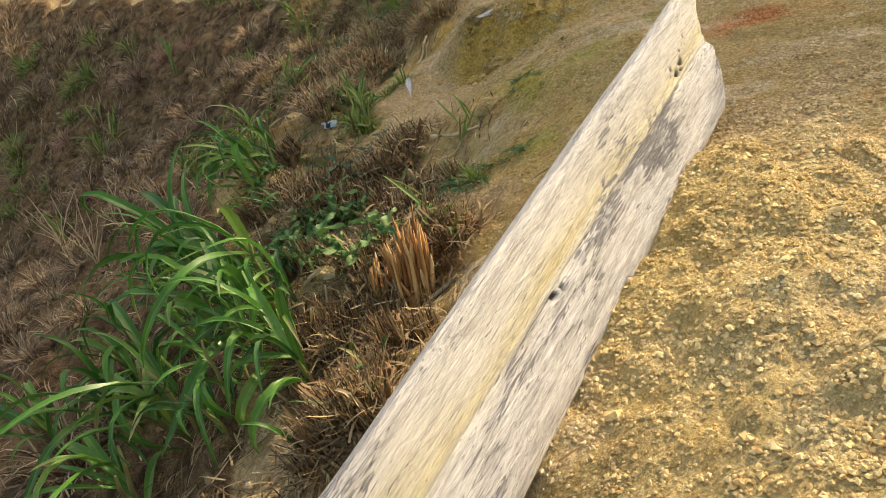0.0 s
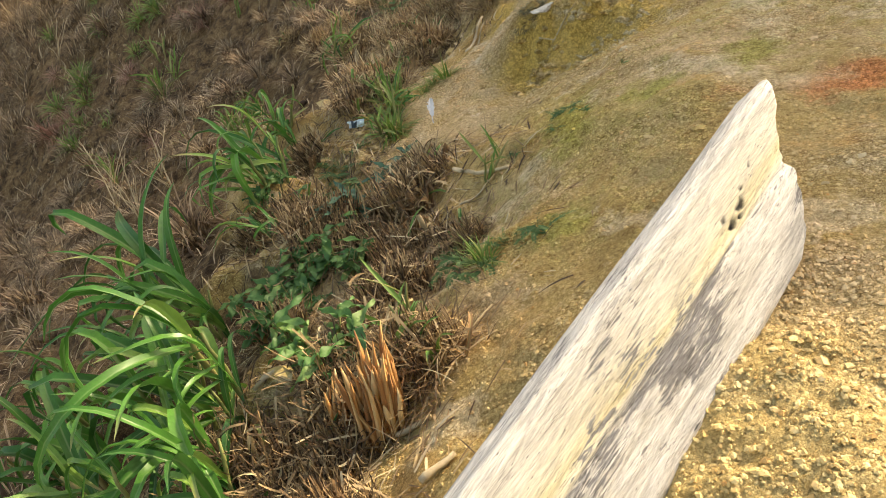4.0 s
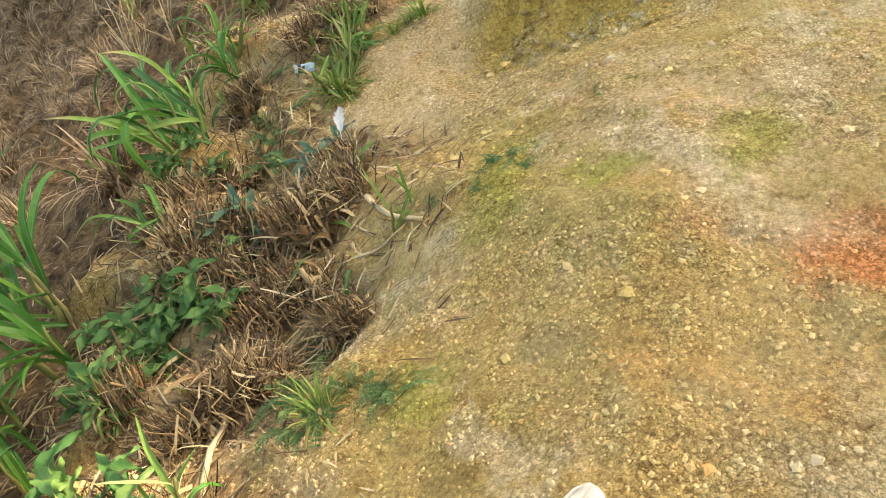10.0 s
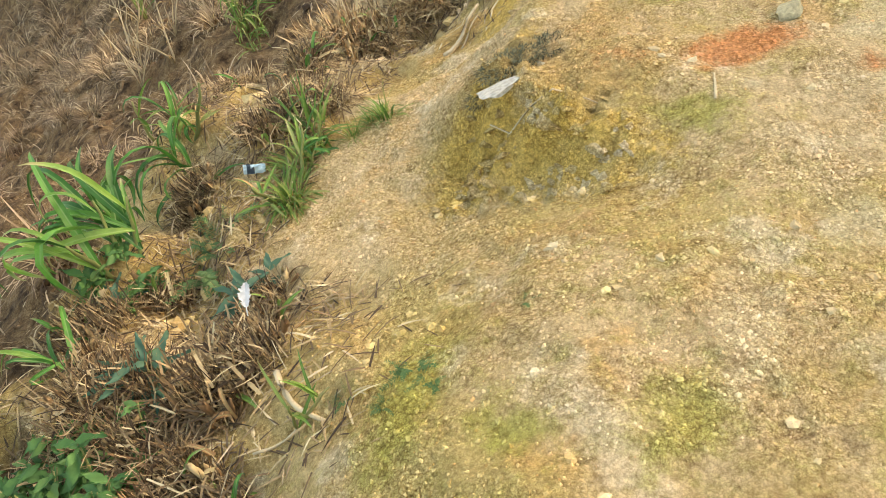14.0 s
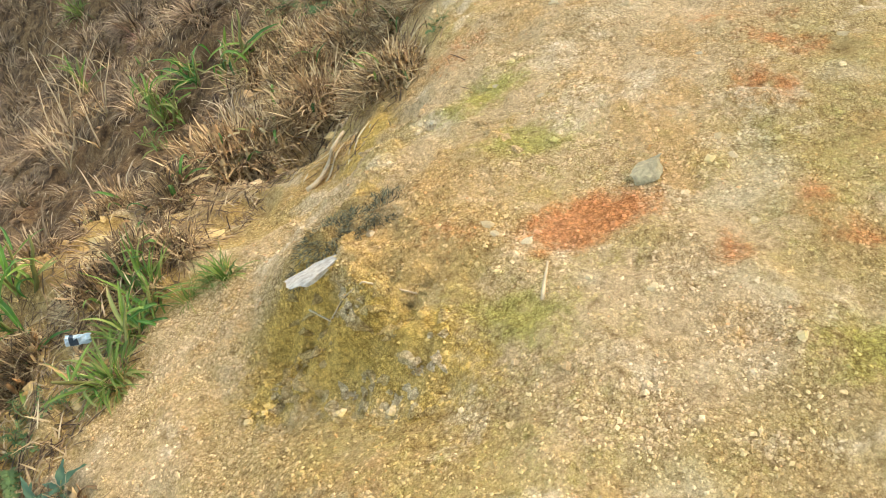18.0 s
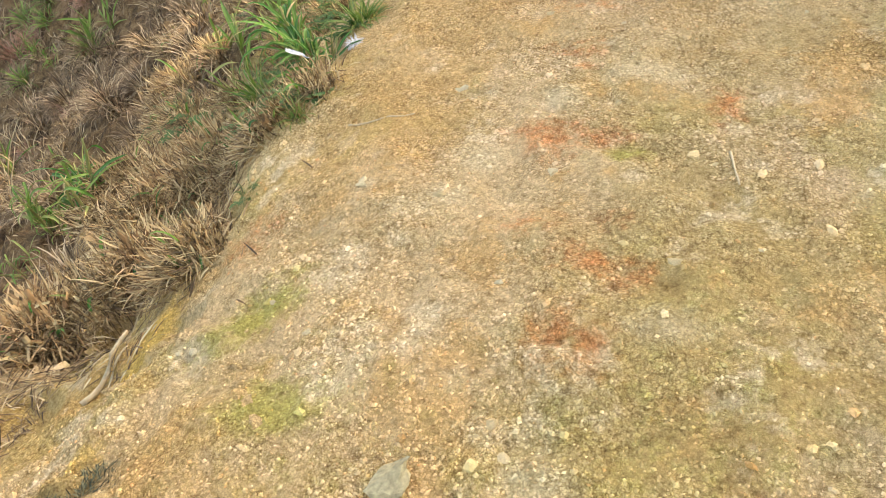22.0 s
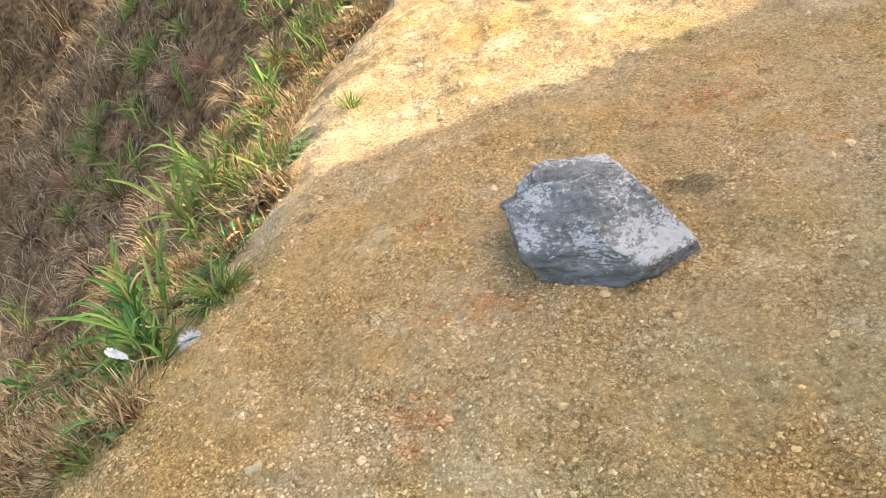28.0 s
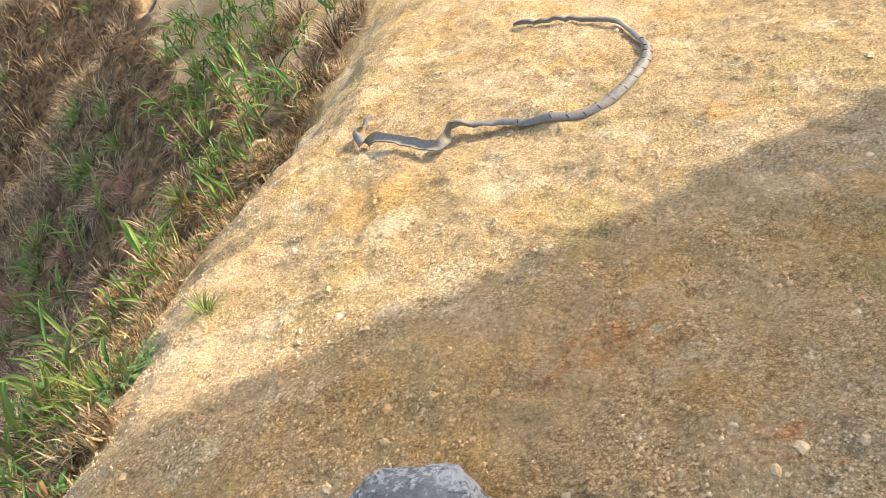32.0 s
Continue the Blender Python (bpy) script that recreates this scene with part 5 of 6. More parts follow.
def frond(seed):
    """A thin stem with pairs of tiny narrow leaflets."""
    rnd = random.Random(seed)
    verts, faces = [], []
    tall, lean = rnd.uniform(0.10, 0.17), rnd.uniform(0.2, 0.9)
    for i in range(17):
        s = i / 16
        c = Vector((0.02 * math.sin(s * 3 + seed), lean * tall * s ** 1.6, tall * s * (1 - 0.25 * s)))
        if i < 16:
            d = Vector((0.02 * math.sin((s + 0.0625) * 3 + seed), lean * tall * (s + 0.0625) ** 1.6, tall * (s + 0.0625) * (1 - 0.25 * (s + 0.0625))))
            k = len(verts)
            verts += [c + Vector((0.0012, 0, 0)), c - Vector((0.0012, 0, 0)), d - Vector((0.001, 0, 0)), d + Vector((0.001, 0, 0))]
            faces.append((k, k + 1, k + 2, k + 3))
        if i > 2:
            for sign in (-1, 1):
                long = 0.032 * (1 - 0.7 * s) * rnd.uniform(0.7, 1.2) + 0.006
                way = Vector((sign * rnd.uniform(0.6, 1), rnd.uniform(0.0, 0.8), rnd.uniform(-0.2, 0.5))).normalized()
                across = way.cross(Vector((0, 0.3, 1))).normalized() * 0.0042
                k = len(verts)
                verts += [c, c + way * long * 0.5 + across, c + way * long, c + way * long * 0.5 - across]
                faces.append((k, k + 1, k + 2, k + 3))
    return mesh_of("frond", verts, faces, FINE_LEAF)


FRONDS = [frond(k) for k in range(5)]


def fine_weed(x, y, size, fronds, seed):
    rnd = random.Random(seed)
    plant = thing("weed", Matrix.Translation(at(x, y)), "feathery small-leaved green weed growing on the gravel edge", "weed", "weeds on the bank")
    for _ in range(fronds):
        az, r = rnd.uniform(0, 6.28), 0.05 * size * math.sqrt(rnd.uniform(0, 1))
        foot = Vector((math.cos(az) * r, math.sin(az) * r, 0))
        foot.z = float(height(x + foot.x, y + foot.y) - height(x, y)) - 0.005
        part("frond", rnd.choice(FRONDS), plant, Matrix.Translation(foot) @ tilt_to(az + rnd.uniform(-0.5, 0.5), rnd.uniform(0.1, 1.0)) @ Matrix.Scale(size * rnd.uniform(0.6, 1.1), 4))


BLUE_BROAD = [weed_leaf("leaf", 0.12 + 0.03 * k, 0.030, BLUISH, k) for k in range(2)]
STEM = tube_mesh("stem", [(0, 0, -0.02), (0.004, 0.003, 0.05), (0.0, 0.008, 0.1)], (0.003, 0.0025, 0.0015), GREEN_STALK, 5)


def weed(x, y, size, stems, leaves, seed, kinds, label, spread=0.08):
    rnd = random.Random(seed)
    plant = thing("weed", Matrix.Translation(at(x, y)), label, "weed", "weeds on the bank")
    for _ in range(stems):
        az, r = rnd.uniform(0, 6.28), spread * size * math.sqrt(rnd.uniform(0, 1))
        foot = Vector((math.cos(az) * r, math.sin(az) * r, 0))
        foot.z = float(height(x + foot.x, y + foot.y) - height(x, y))
        high = size * rnd.uniform(0.6, 1.5)
        m = Matrix.Translation(foot) @ tilt_to(az, rnd.uniform(0, 0.5)) @ Matrix.Scale(high, 4)
        part("stem", STEM, plant, m)
        for k in range(leaves):
            up = m @ Vector((0, 0.004, 0.1 * rnd.uniform(0.25, 1.0)))
            part("leaf", rnd.choice(kinds), plant, Matrix.Translation(up) @ Matrix.Rotation(k * 2.4 + rnd.uniform(0, 1), 4, "Z") @ Matrix.Rotation(rnd.uniform(-0.1, 0.6), 4, "X") @ Matrix.Scale(size * rnd.uniform(0.7, 1.2), 4))
    return plant


CANE_PLACES = ((-0.75, 2.35, 0.8, 14), (-1, 2.85, 1.0925, 20), (-1.3, 2.6, 0.95, 14), (-1.75, 2.95, 1.045, 16), (-2.3, 3.2, 0.95, 13), (-1.29, 3.54, 1.045, 16), (-1.55, 3.75, 1.045, 16), (-1.43, 3.3, 0.76, 9), (-1.37, 4.68, 0.95, 19), (-1.55, 4.9, 0.855, 13), (-1.42, 5.27, 0.7125, 12), (-1.75, 3.2, 0.855, 10), (-0.87, 3.28, 0.475, 4), (-1.2, 4.1, 0.57, 7), (-1.42, 2.2, 0.855, 14), (-1.02, 3.05, 0.76, 9), (-3.05, 8.66, 0.76, 10), (-0.92, 2.5, 0.75, 14), (-0.83, 2.72, 0.7, 14), (-1.03, 2.32, 0.7, 14), (-0.34, 8.12, 0.55, 24), (-0.22, 8.02, 0.42, 20),)
GREEN_PLACES_FIRST = ((-2.26, 13.9, 1.0868, 19), (-2.24, 13.39, 0.988, 19), (-1.84, 12.6, 0.8892, 9), (-1.76, 12.21, 0.7904, 7), (-1.97, 13.77, 0.8892, 14), (-2.6, 12.94, 0.988, 18), (-1.93, 11.99, 0.8892, 9), (-4, 14.39, 1.0868, 25), (-3.26, 13.86, 1.0868, 25), (-3.82, 13.79, 0.988, 23), (-3.98, 13.44, 1.0868, 23), (-5.38, 15.56, 1.0868, 23), (-3.22, 14.32, 1.0868, 20), (-4.13, 14.97, 1.1856, 23), (-5.21, 14.61, 0.988, 19), (-3.35, 12.75, 0.8892, 17), (-2.04, 11.91, 0.6916, 7), (-1.96, 11.49, 0.6916, 6), (-1.54, 10.33, 0.63232, 6), (-1.63, 10.1, 0.63232, 6),)
GREEN_PLACES_SECOND = ((-0.87, 9.44, 0.55328, 6), (-2.31, 11.87, 0.684, 12), (-2.99, 12.51, 0.76, 14), (-1.93, 10.1, 0.4864, 6), (-2.82, 10.56, 0.608, 10), (-1.72, 10.26, 0.4256, 6), (-0.99, 9.36, 0.4864, 6), (-1.07, 8.41, 0.7296, 7), (-0.34, 8.1, 0.76, 15), (-1.82, 7.67, 0.95, 21), (-0.83, 5.17, 0.665, 14), (-0.87, 5.37, 0.57, 14), (-1.68, 5.53, 0.95, 24),)
GREEN_PLACES_NEAR = ((-0.25, 8.02, 0.665, 21), (-1.35, 10.6, 0.76, 6), (-1.62, 11.2, 0.76, 7), (-1.7, 12.3, 0.855, 11), (-1.95, 12.5, 0.95, 14), (-2.6, 12.85, 0.95, 18), (-2.95, 13.05, 0.95, 18), (-2.25, 12.6, 0.95, 15), (-0.25, 8.04, 0.42, 22),)
GREEN_PLACES = GREEN_PLACES_FIRST + GREEN_PLACES_SECOND + GREEN_PLACES_NEAR
PALE_PLACES = ((-1.15, 9.3, 1.1, 34), (-0.95, 9.05, 0.8, 24), (-3.17, 8.34, 1.1, 40), (-2.6, 7.62, 0.7, 18), (-8.11, 12.92, 1.1, 34), (-3.9, 13.43, 0.9, 22), (-3.76, 13.98, 1, 26), (-3.14, 13.91, 1, 26), (-5.15, 14.96, 1, 24), (-2.14, 11.77, 0.8, 20), (-1.98, 10.06, 0.75, 22), (-3.03, 11.27, 0.6, 18), (-3.32, 8.91, 0.8, 22), (-7.3, 12.49, 0.8, 18), (-2.33, 11.88, 0.6, 16),)
STIFF_PLACES_FIRST = ((-6.32, 13.04, 1.2, 9), (-4.57, 12.39, 1.1, 8), (-6, 12.06, 1.1, 7), (-5.95, 10.23, 1.3, 8), (-5.78, 12.27, 1, 8), (-2.9, 12.57, 1, 9), (-2.71, 13.11, 1, 9), (-3.91, 13.78, 1, 9), (-5.06, 14.94, 1, 9), (-4.09, 13.41, 1, 8), (-2.03, 10.04, 0.9, 8), (-1.7, 10.11, 0.7, 8), (-1.46, 10.24, 0.8, 8),)
STIFF_PLACES_SECOND = ((-2, 11.01, 0.8, 8), (-1, 8.47, 1, 8), (-1.83, 9.36, 0.9, 6), (-1.71, 7.65, 0.9, 5), (-6.12, 12.25, 1, 6), (-0.14, 4.01, 0.5, 7), (-0.27, 2.83, 0.6, 6),)
STIFF_PLACES_NEAR = ((-0.52, 8.28, 0.8, 6), (-0.75, 8.55, 0.85, 6), (-1.1, 9.15, 1.02, 7), (-1.3, 9.6, 0.85, 7), (-1.4, 10.4, 0.85, 8), (-1.75, 11.4, 0.85, 8),)
STIFF_PLACES = STIFF_PLACES_FIRST + STIFF_PLACES_SECOND + STIFF_PLACES_NEAR
STUB_PLACES_FIRST = ((-1.29, 4.29, 0.94, 24.2), (-0.98, 4.04, 0.94, 24.2), (-1.36, 5.20, 0.85, 19.8), (-0.61, 3.83, 0.94, 24.2), (-0.53, 3.78, 0.94, 24.2), (-0.57, 4.57, 0.85, 22), (-0.51, 3.26, 0.94, 24.2), (-0.19, 2.72, 0.85, 22), (-0.51, 4.13, 1.27, 39.6), (-0.49, 4.35, 1.02, 28.6), (-1.32, 4.35, 0.94, 22), (-0.99, 3.92, 0.94, 22), (-1.08, 5.70, 0.94, 22), (-2.08, 6.43, 0.85, 19.8), (-1.40, 6.38, 0.94, 22), (-1.19, 4.60, 0.85, 17.6), (-1.36, 5.15, 0.85, 17.6), (-0.41, 3.33, 0.94, 24.2), (-0.33, 3.80, 0.85, 22), (-0.86, 3.94, 0.94, 19.8),)
STUB_PLACES_SECOND = ((-0.84, 4.09, 0.94, 22), (-1.24, 6.73, 1.36, 33), (-1.14, 7.05, 1.02, 22), (-1.41, 6.31, 1.02, 22), (-2.01, 6.63, 0.94, 17.6), (-1.24, 6.69, 1.27, 33), (-1.11, 6.83, 1.02, 24.2), (-0.36, 6.88, 0.85, 24.2), (-0.83, 7.65, 1.02, 26.4), (-0.70, 7.77, 1.02, 26.4), (-1.33, 6.32, 0.85, 15.4), (-0.91, 5.75, 0.85, 17.6), (-1.10, 5.51, 0.85, 17.6), (-2.47, 9.29, 0.85, 15.4), (-0.86, 7.85, 1.02, 24.2), (-0.76, 7.94, 1.02, 24.2), (-0.87, 7.60, 1.02, 24.2), (-0.84, 7.35, 0.94, 22), (-1.35, 6.86, 1.02, 22), (-1.09, 6.97, 1.02, 22),)
STUB_PLACES_THIRD = ((-0.55, 7.82, 0.94, 22), (-0.95, 9.05, 0.77, 17.6), (-0.92, 7.67, 0.85, 17.6), (-1.03, 8.39, 0.85, 17.6), (-0.87, 9.37, 0.77, 17.6), (-0.88, 9.13, 0.77, 15.4), (-1.76, 12.42, 0.77, 17.6), (-1.97, 11.54, 0.77, 17.6), (-1.77, 10.66, 0.77, 15.4), (-0.91, 9.75, 0.77, 15.4), (-0.65, 2.48, 0.94, 26.4), (-0.51, 2.71, 0.94, 24.2), (-0.29, 2.78, 0.85, 19.8), (-0.95, 3.39, 0.94, 22), (-0.23, 3.64, 0.77, 17.6), (-0.56, 2.47, 0.94, 24.2), (-0.82, 2.52, 0.85, 19.8), (-0.6, 2.43, 0.85, 22), (-0.51, 2.59, 0.85, 22), (-0.37, 2.7, 0.85, 22), (-0.67, 2.21, 0.85, 22), (-0.44, 1.79, 0.85, 22), (-0.36, 2.15, 0.85, 22), (-0.42, 1.98, 0.85, 22), (-0.57, 1.82, 0.85, 22),)
STUB_PLACES = STUB_PLACES_FIRST + STUB_PLACES_SECOND + STUB_PLACES_THIRD
EDGE_PLACES_FIRST = ((-1.64, 8.22, 0.75, 14), (-1.37, 8.28, 0.82, 14), (-2.22, 8.92, 0.89, 14), (-4.53, 9.69, 0.96, 14), (-2.06, 9.19, 1.03, 14), (-1.90, 9.38, 0.75, 14), (-1.44, 9.34, 0.82, 14), (-2.06, 10.02, 0.89, 14), (-1.71, 10.10, 0.96, 14), (-1.66, 10.33, 1.03, 14), (-2.26, 11.17, 0.75, 14), (-2.28, 11.51, 0.82, 14), (-2.58, 12.39, 0.89, 14), (-2.36, 12.57, 0.96, 14), (-3.19, 10.44, 1.03, 14), (-3.29, 11.37, 0.75, 14), (-1.70, 10.18, 0.82, 14), (-0.96, 9.41, 0.89, 14), (-1.05, 9.15, 0.96, 14), (-1.82, 10.46, 1.03, 14),)
EDGE_PLACES_SECOND = ((-1.69, 10.01, 0.75, 14), (-0.57, 9.30, 0.82, 14), (-0.93, 9.26, 0.89, 14), (-1.08, 9.16, 0.96, 14), (-0.46, 9.03, 1.03, 14), (-0.79, 8.77, 0.75, 14), (-0.45, 8.83, 0.82, 14), (-0.94, 9.78, 0.89, 14), (-1.11, 10.13, 0.96, 14),)
EDGE_PLACES_NEAR = ((-0.62, 8.95, 0.9, 16), (-0.75, 9.2, 0.9, 16), (-0.85, 9.5, 0.9, 16), (-1, 9.75, 0.9, 16), (-1.1, 10.1, 0.9, 16), (-1.22, 10.4, 0.9, 16), (-1.3, 10.8, 0.9, 16), (-1.42, 11.1, 1, 16), (-1.5, 11.5, 1, 16), (-1.55, 11.9, 1, 16), (-1.6, 12.3, 1, 16), (-0.45, 8.75, 0.8, 14), (-0.55, 8.5, 0.7, 14), (-0.75, 9.46, 0.85, 15), (-1.04, 9.93, 0.85, 15), (-1.48, 10.72, 0.85, 15), (-1.91, 11.59, 0.85, 15), (-1.73, 11.78, 0.85, 15), (-0.66, 9.16, 0.85, 15), (-0.77, 8.99, 0.85, 15), (-0.69, 8.58, 0.85, 15), (-0.28, 7.58, 0.85, 15), (-0.82, 7.77, 0.85, 15), (-0.87, 7.53, 0.85, 15), (-0.81, 7.26, 0.85, 15), (-0.33, 6.81, 0.85, 15), (-0.09, 7.71, 0.85, 15), (-0.77, 7.61, 0.85, 15), (-0.57, 7.74, 0.85, 15), (-1.56, 11.3, 0.85, 15), (-1.66, 11.92, 0.85, 15), (-1.65, 12.36, 0.85, 15), (-1.58, 12.72, 0.85, 15), (-1.57, 7.83, 1, 16), (-1.06, 7.6, 1, 16), (-1.16, 7.43, 1, 16), (-1.2, 7.85, 1, 16), (-0.89, 7.13, 1, 16), (-0.93, 7.7, 1, 16), (-0.86, 7.82, 1, 16), (-0.25, 6.9, 1, 16), (-0.89, 7.95, 1, 16), (-1.62, 7.64, 1, 16), (-0.85, 7.31, 1, 16))
EDGE_PLACES = EDGE_PLACES_FIRST + EDGE_PLACES_SECOND + EDGE_PLACES_NEAR
TUFT_PLACES_FIRST = ((-0.87, 5.33, 1.1), (-0.77, 5.11, 0.9), (-0.65, 5.5, 0.5), (-0.61, 5.61, 0.4), (-0.81, 5.15, 1.3), (-0.71, 9.41, 0.9), (-0.6, 9.33, 1.3), (-0.7, 9.25, 1.2), (-1.21, 10.07, 1), (-1.98, 11.93, 1), (-3.19, 14.18, 1.3), (-8.02, 12.51, 1.6), (-7.11, 14.05, 1.6), (-6.65, 14.63, 1.6), (-8.99, 13.81, 1.8), (-5.96, 12.06, 1.6), (-8.54, 15.5, 1.9), (-6.67, 14.03, 1.7), (-0.27, 9.71, 0.6), (-0.12, 8.34, 1), (-0.11, 8.39, 0.9), (-8.68, 15.76, 1.7), (-6.69, 14.08, 1.7), (-8.3, 13.79, 2), (-8.52, 14.09, 1.8),)
TUFT_PLACES_SECOND = ((-0.88, 5.52, 1.4), (-7.02, 14.06, 1.6), (-8.26, 15.39, 1.5), (-8.23, 14.67, 1.4), (-13.66, 20.94, 1.5), (-5.73, 13.84, 1.3), (-16.05, 19.78, 1.5), (-14.93, 20.58, 1.4), (-8.25, 15.85, 1.4), (-8.29, 14.83, 1.3), (-10.12, 16.04, 1.5), (-7.08, 13.68, 1.5), (-0.53, 5.62, 0.8), (-0.08, 7.54, 0.6), (-0.69, 8.11, 1.1), (-8.2, 13.49, 1.9), (-0.08, 3.2, 0.7), (-2.35, 11.3, 1.1), (-2.3, 11.53, 1.1),)
TUFT_PLACES = TUFT_PLACES_FIRST + TUFT_PLACES_SECOND
HAY_PLACES_FIRST = ((-1.86, 13.42, 1.2), (-1.88, 13.11, 1.2), (-1.76, 13.61, 1.1), (-1.74, 12.66, 1), (-2.76, 14.11, 1.3), (-2.84, 13.82, 1.3), (-2.60, 13.23, 1.2), (-2.03, 12.31, 0.9), (-2.53, 11.79, 0.9), (-3.12, 11.72, 1), (-3.92, 11.66, 1.1), (-3.25, 10.73, 1), (-1.80, 10.66, 0.9), (-1.31, 9.30, 0.9), (-2.42, 9.75, 1), (-1.85, 9.30, 1), (-1.89, 8.99, 1), (-6.03, 11.38, 1.7), (-5.94, 11.99, 1.3), (-5.45, 9.27, 1.3), (-6.14, 11.84, 1.6), (-8.28, 12.67, 1.6), (-7.36, 11.81, 1.6), (-5.52, 13.22, 1.3), (-8.09, 14.70, 1.4), (-3.43, 12.75, 1),)
HAY_PLACES_SECOND = ((-9.22, 13.44, 1.7), (-5.98, 11.98, 1.6), (-10.66, 13.10, 1.7), (-8.34, 10.66, 1.5), (-5.39, 11.23, 1.4), (-5.75, 13.21, 1.3), (-11.59, 15.02, 1.5), (-1.64, 12.63, 1.1), (-1.76, 13.23, 1.2), (-3.92, 8.85, 1.4),)
HAY_PLACES = HAY_PLACES_FIRST + HAY_PLACES_SECOND
WEED_PLACES = ((-0.93, 3.62, 1.2), (-0.92, 3.33, 1.1), (-0.92, 3.62, 1.1), (-0.90, 3.88, 1.1), (-0.94, 3.56, 1), (-0.55, 2.87, 1.3), (-0.77, 3.69, 1.2), (-0.71, 3.84, 1), (-1.31, 4.56, 1), (-1.12, 3.66, 1.2), (-1.35, 4.60, 1.1),)
FINE_PLACES_FIRST = ((-0.27, 3.65, 1), (-0.14, 3.17, 0.8), (0, 3.25, 1), (0.13, 3.24, 0.7), (0.19, 4.15, 0.585), (0.26, 4.11, 0.455), (0.16, 4.01, 0.325), (0.46, 4.37, 0.26), (-1.05, 4.91, 1.5), (-1.04, 4.78, 1.3), (-0.01, 4.08, 0.39), (-0.47, 7.93, 1.4), (-0.61, 7.94, 1.2), (-0.11, 7.68, 1.3), (-0.24, 7.67, 1.1), (-0.21, 8.37, 1.3), (-0.14, 3.26, 1.1), (-0.09, 7.07, 0.6), (-0.61, 9.38, 1.4), (-0.79, 8.36, 1.6), (-1.17, 8.2, 1.5), (-0.58, 8.29, 1.4), (-1.37, 8.31, 1.5), (-1.36, 8.19, 1.5), (-2.01, 8.9, 1.3),)
FINE_PLACES_SECOND = ((-3.44, 9.05, 1.4), (-0.67, 9.40, 1.5), (-0.57, 9.44, 1.4), (-0.68, 9.30, 1.4), (-1.44, 9.30, 1.2), (-1.50, 10.32, 1.2), (-0.95, 9.52, 1.4), (-0.94, 9.21, 1.4), (-0.49, 9.15, 1.4), (-0.47, 8.95, 1.4), (-0.56, 9.46, 1.3), (-0.43, 8.75, 1.5), (-0.42, 8.63, 1.5),)
FINE_PLACES = FINE_PLACES_FIRST + FINE_PLACES_SECOND
BLUE_PLACES = ((-0.81, 4.10, 1.2), (-0.82, 4.06, 1), (-0.77, 4.56, 1), (-0.66, 4.61, 0.9), (-1.28, 4.50, 0.8),)
PINK_PLACES = ((-5.56, 13.23, 1.1), (-4.94, 12.99, 1), (-5.52, 13.15, 1.1), (-5.96, 13.44, 0.9), (-13.14, 17.87, 1), (-8.19, 13.09, 1), (-5.52, 13.21, 1), (-4.32, 12.63, 0.9), (-9.31, 14.56, 1), (-8.40, 13.42, 0.9), (-8.89, 13.26, 1.9), (-8.43, 13.29, 1.5), (-4.83, 13.03, 1.2), (-6.64, 10.96, 0.8), (-5.73, 11.08, 1.1), (-7.10, 13.27, 1.1), (-13.55, 20.41, 1),)
SAPLINGS = ((-4.79, 8.60, 1), (-4.24, 8.50, 1), (-4.69, 9.14, 1), (-8.48, 13.82, 1), (-4.70, 8.43, 1.35), (-9.27, 14.78, 1.35), (-6.03, 10.12, 1.35), (-6.47, 10.87, 1.35), (-16.03, 18.48, 1), (-5.54, 9.34, 1.35),)

for k, (x, y, size, leaves) in enumerate(CANE_PLACES):
    cane_grass(x, y, size, int(leaves), 700 + k, DARK_BLADES, (-1.0, -0.15))
for k, (x, y, size, leaves) in enumerate(PALE_PLACES):
    cane_grass(x, y, size, int(leaves), 740 + k, PALE_BLADES, (-0.1, 0), "clump of light green grass with dry straw at its foot on the bank", 0.12)
for k, (x, y, size, leaves) in enumerate(STIFF_PLACES):
    cane_grass(x, y, size, int(leaves), 760 + k, STIFF_BLADES, (-0.5, 0.1), "cut cane shoot with stiff pale green leaves on the road edge", 0.05)
for k, (x, y, size, leaves) in enumerate(GREEN_PLACES):
    cane_grass(x, y, size, int(leaves), 780 + k, MID_BLADES, (0.0, 0), "dense clump of fresh green grass on the road edge", 0.16)
for k, (x, y, size, stalks) in enumerate(STUB_PLACES):
    stubble(x, y, size, int(stalks), 800 + k)
for k, (x, y, size, stalks) in enumerate(EDGE_PLACES):
    stubble(x, y, size, int(stalks), 860 + k, "sunlit clump of cut yellow straw with green shoots")
for k, (x, y, size) in enumerate(TUFT_PLACES):
    tuft(x, y, size, 900 + k, TUFT_SHAPES, "grass_tuft", "small tuft of green grass growing in dry earth", "grass", "grass tufts")
for k, (x, y, size) in enumerate(HAY_PLACES):
    hay_clump(x, y, size, 950 + k)
for k, (x, y, size) in enumerate(PINK_PLACES):
    tuft(x, y, size, 970 + k, PINK_SHAPES, "pink_grass_tuft", "tuft of dry pinkish grass hanging on the hillside", "dry grass", "dry grass clumps on the hillside")
for k, (x, y, size) in enumerate(WEED_PLACES):
    weed(x, y, size * 1.1, 6, 7, 1000 + k, BROAD, "low weed with broad green leaves among cut stubble")
for k, (x, y, size) in enumerate(FINE_PLACES):
    fine_weed(x, y, size * 0.85, 18, 1030 + k)
for k, (x, y, size) in enumerate(BLUE_PLACES):
    weed(x, y, size, 2, 5, 1060 + k, BLUE_BROAD, "weed with large bluish green leaves beside cut stubble", 0.03)


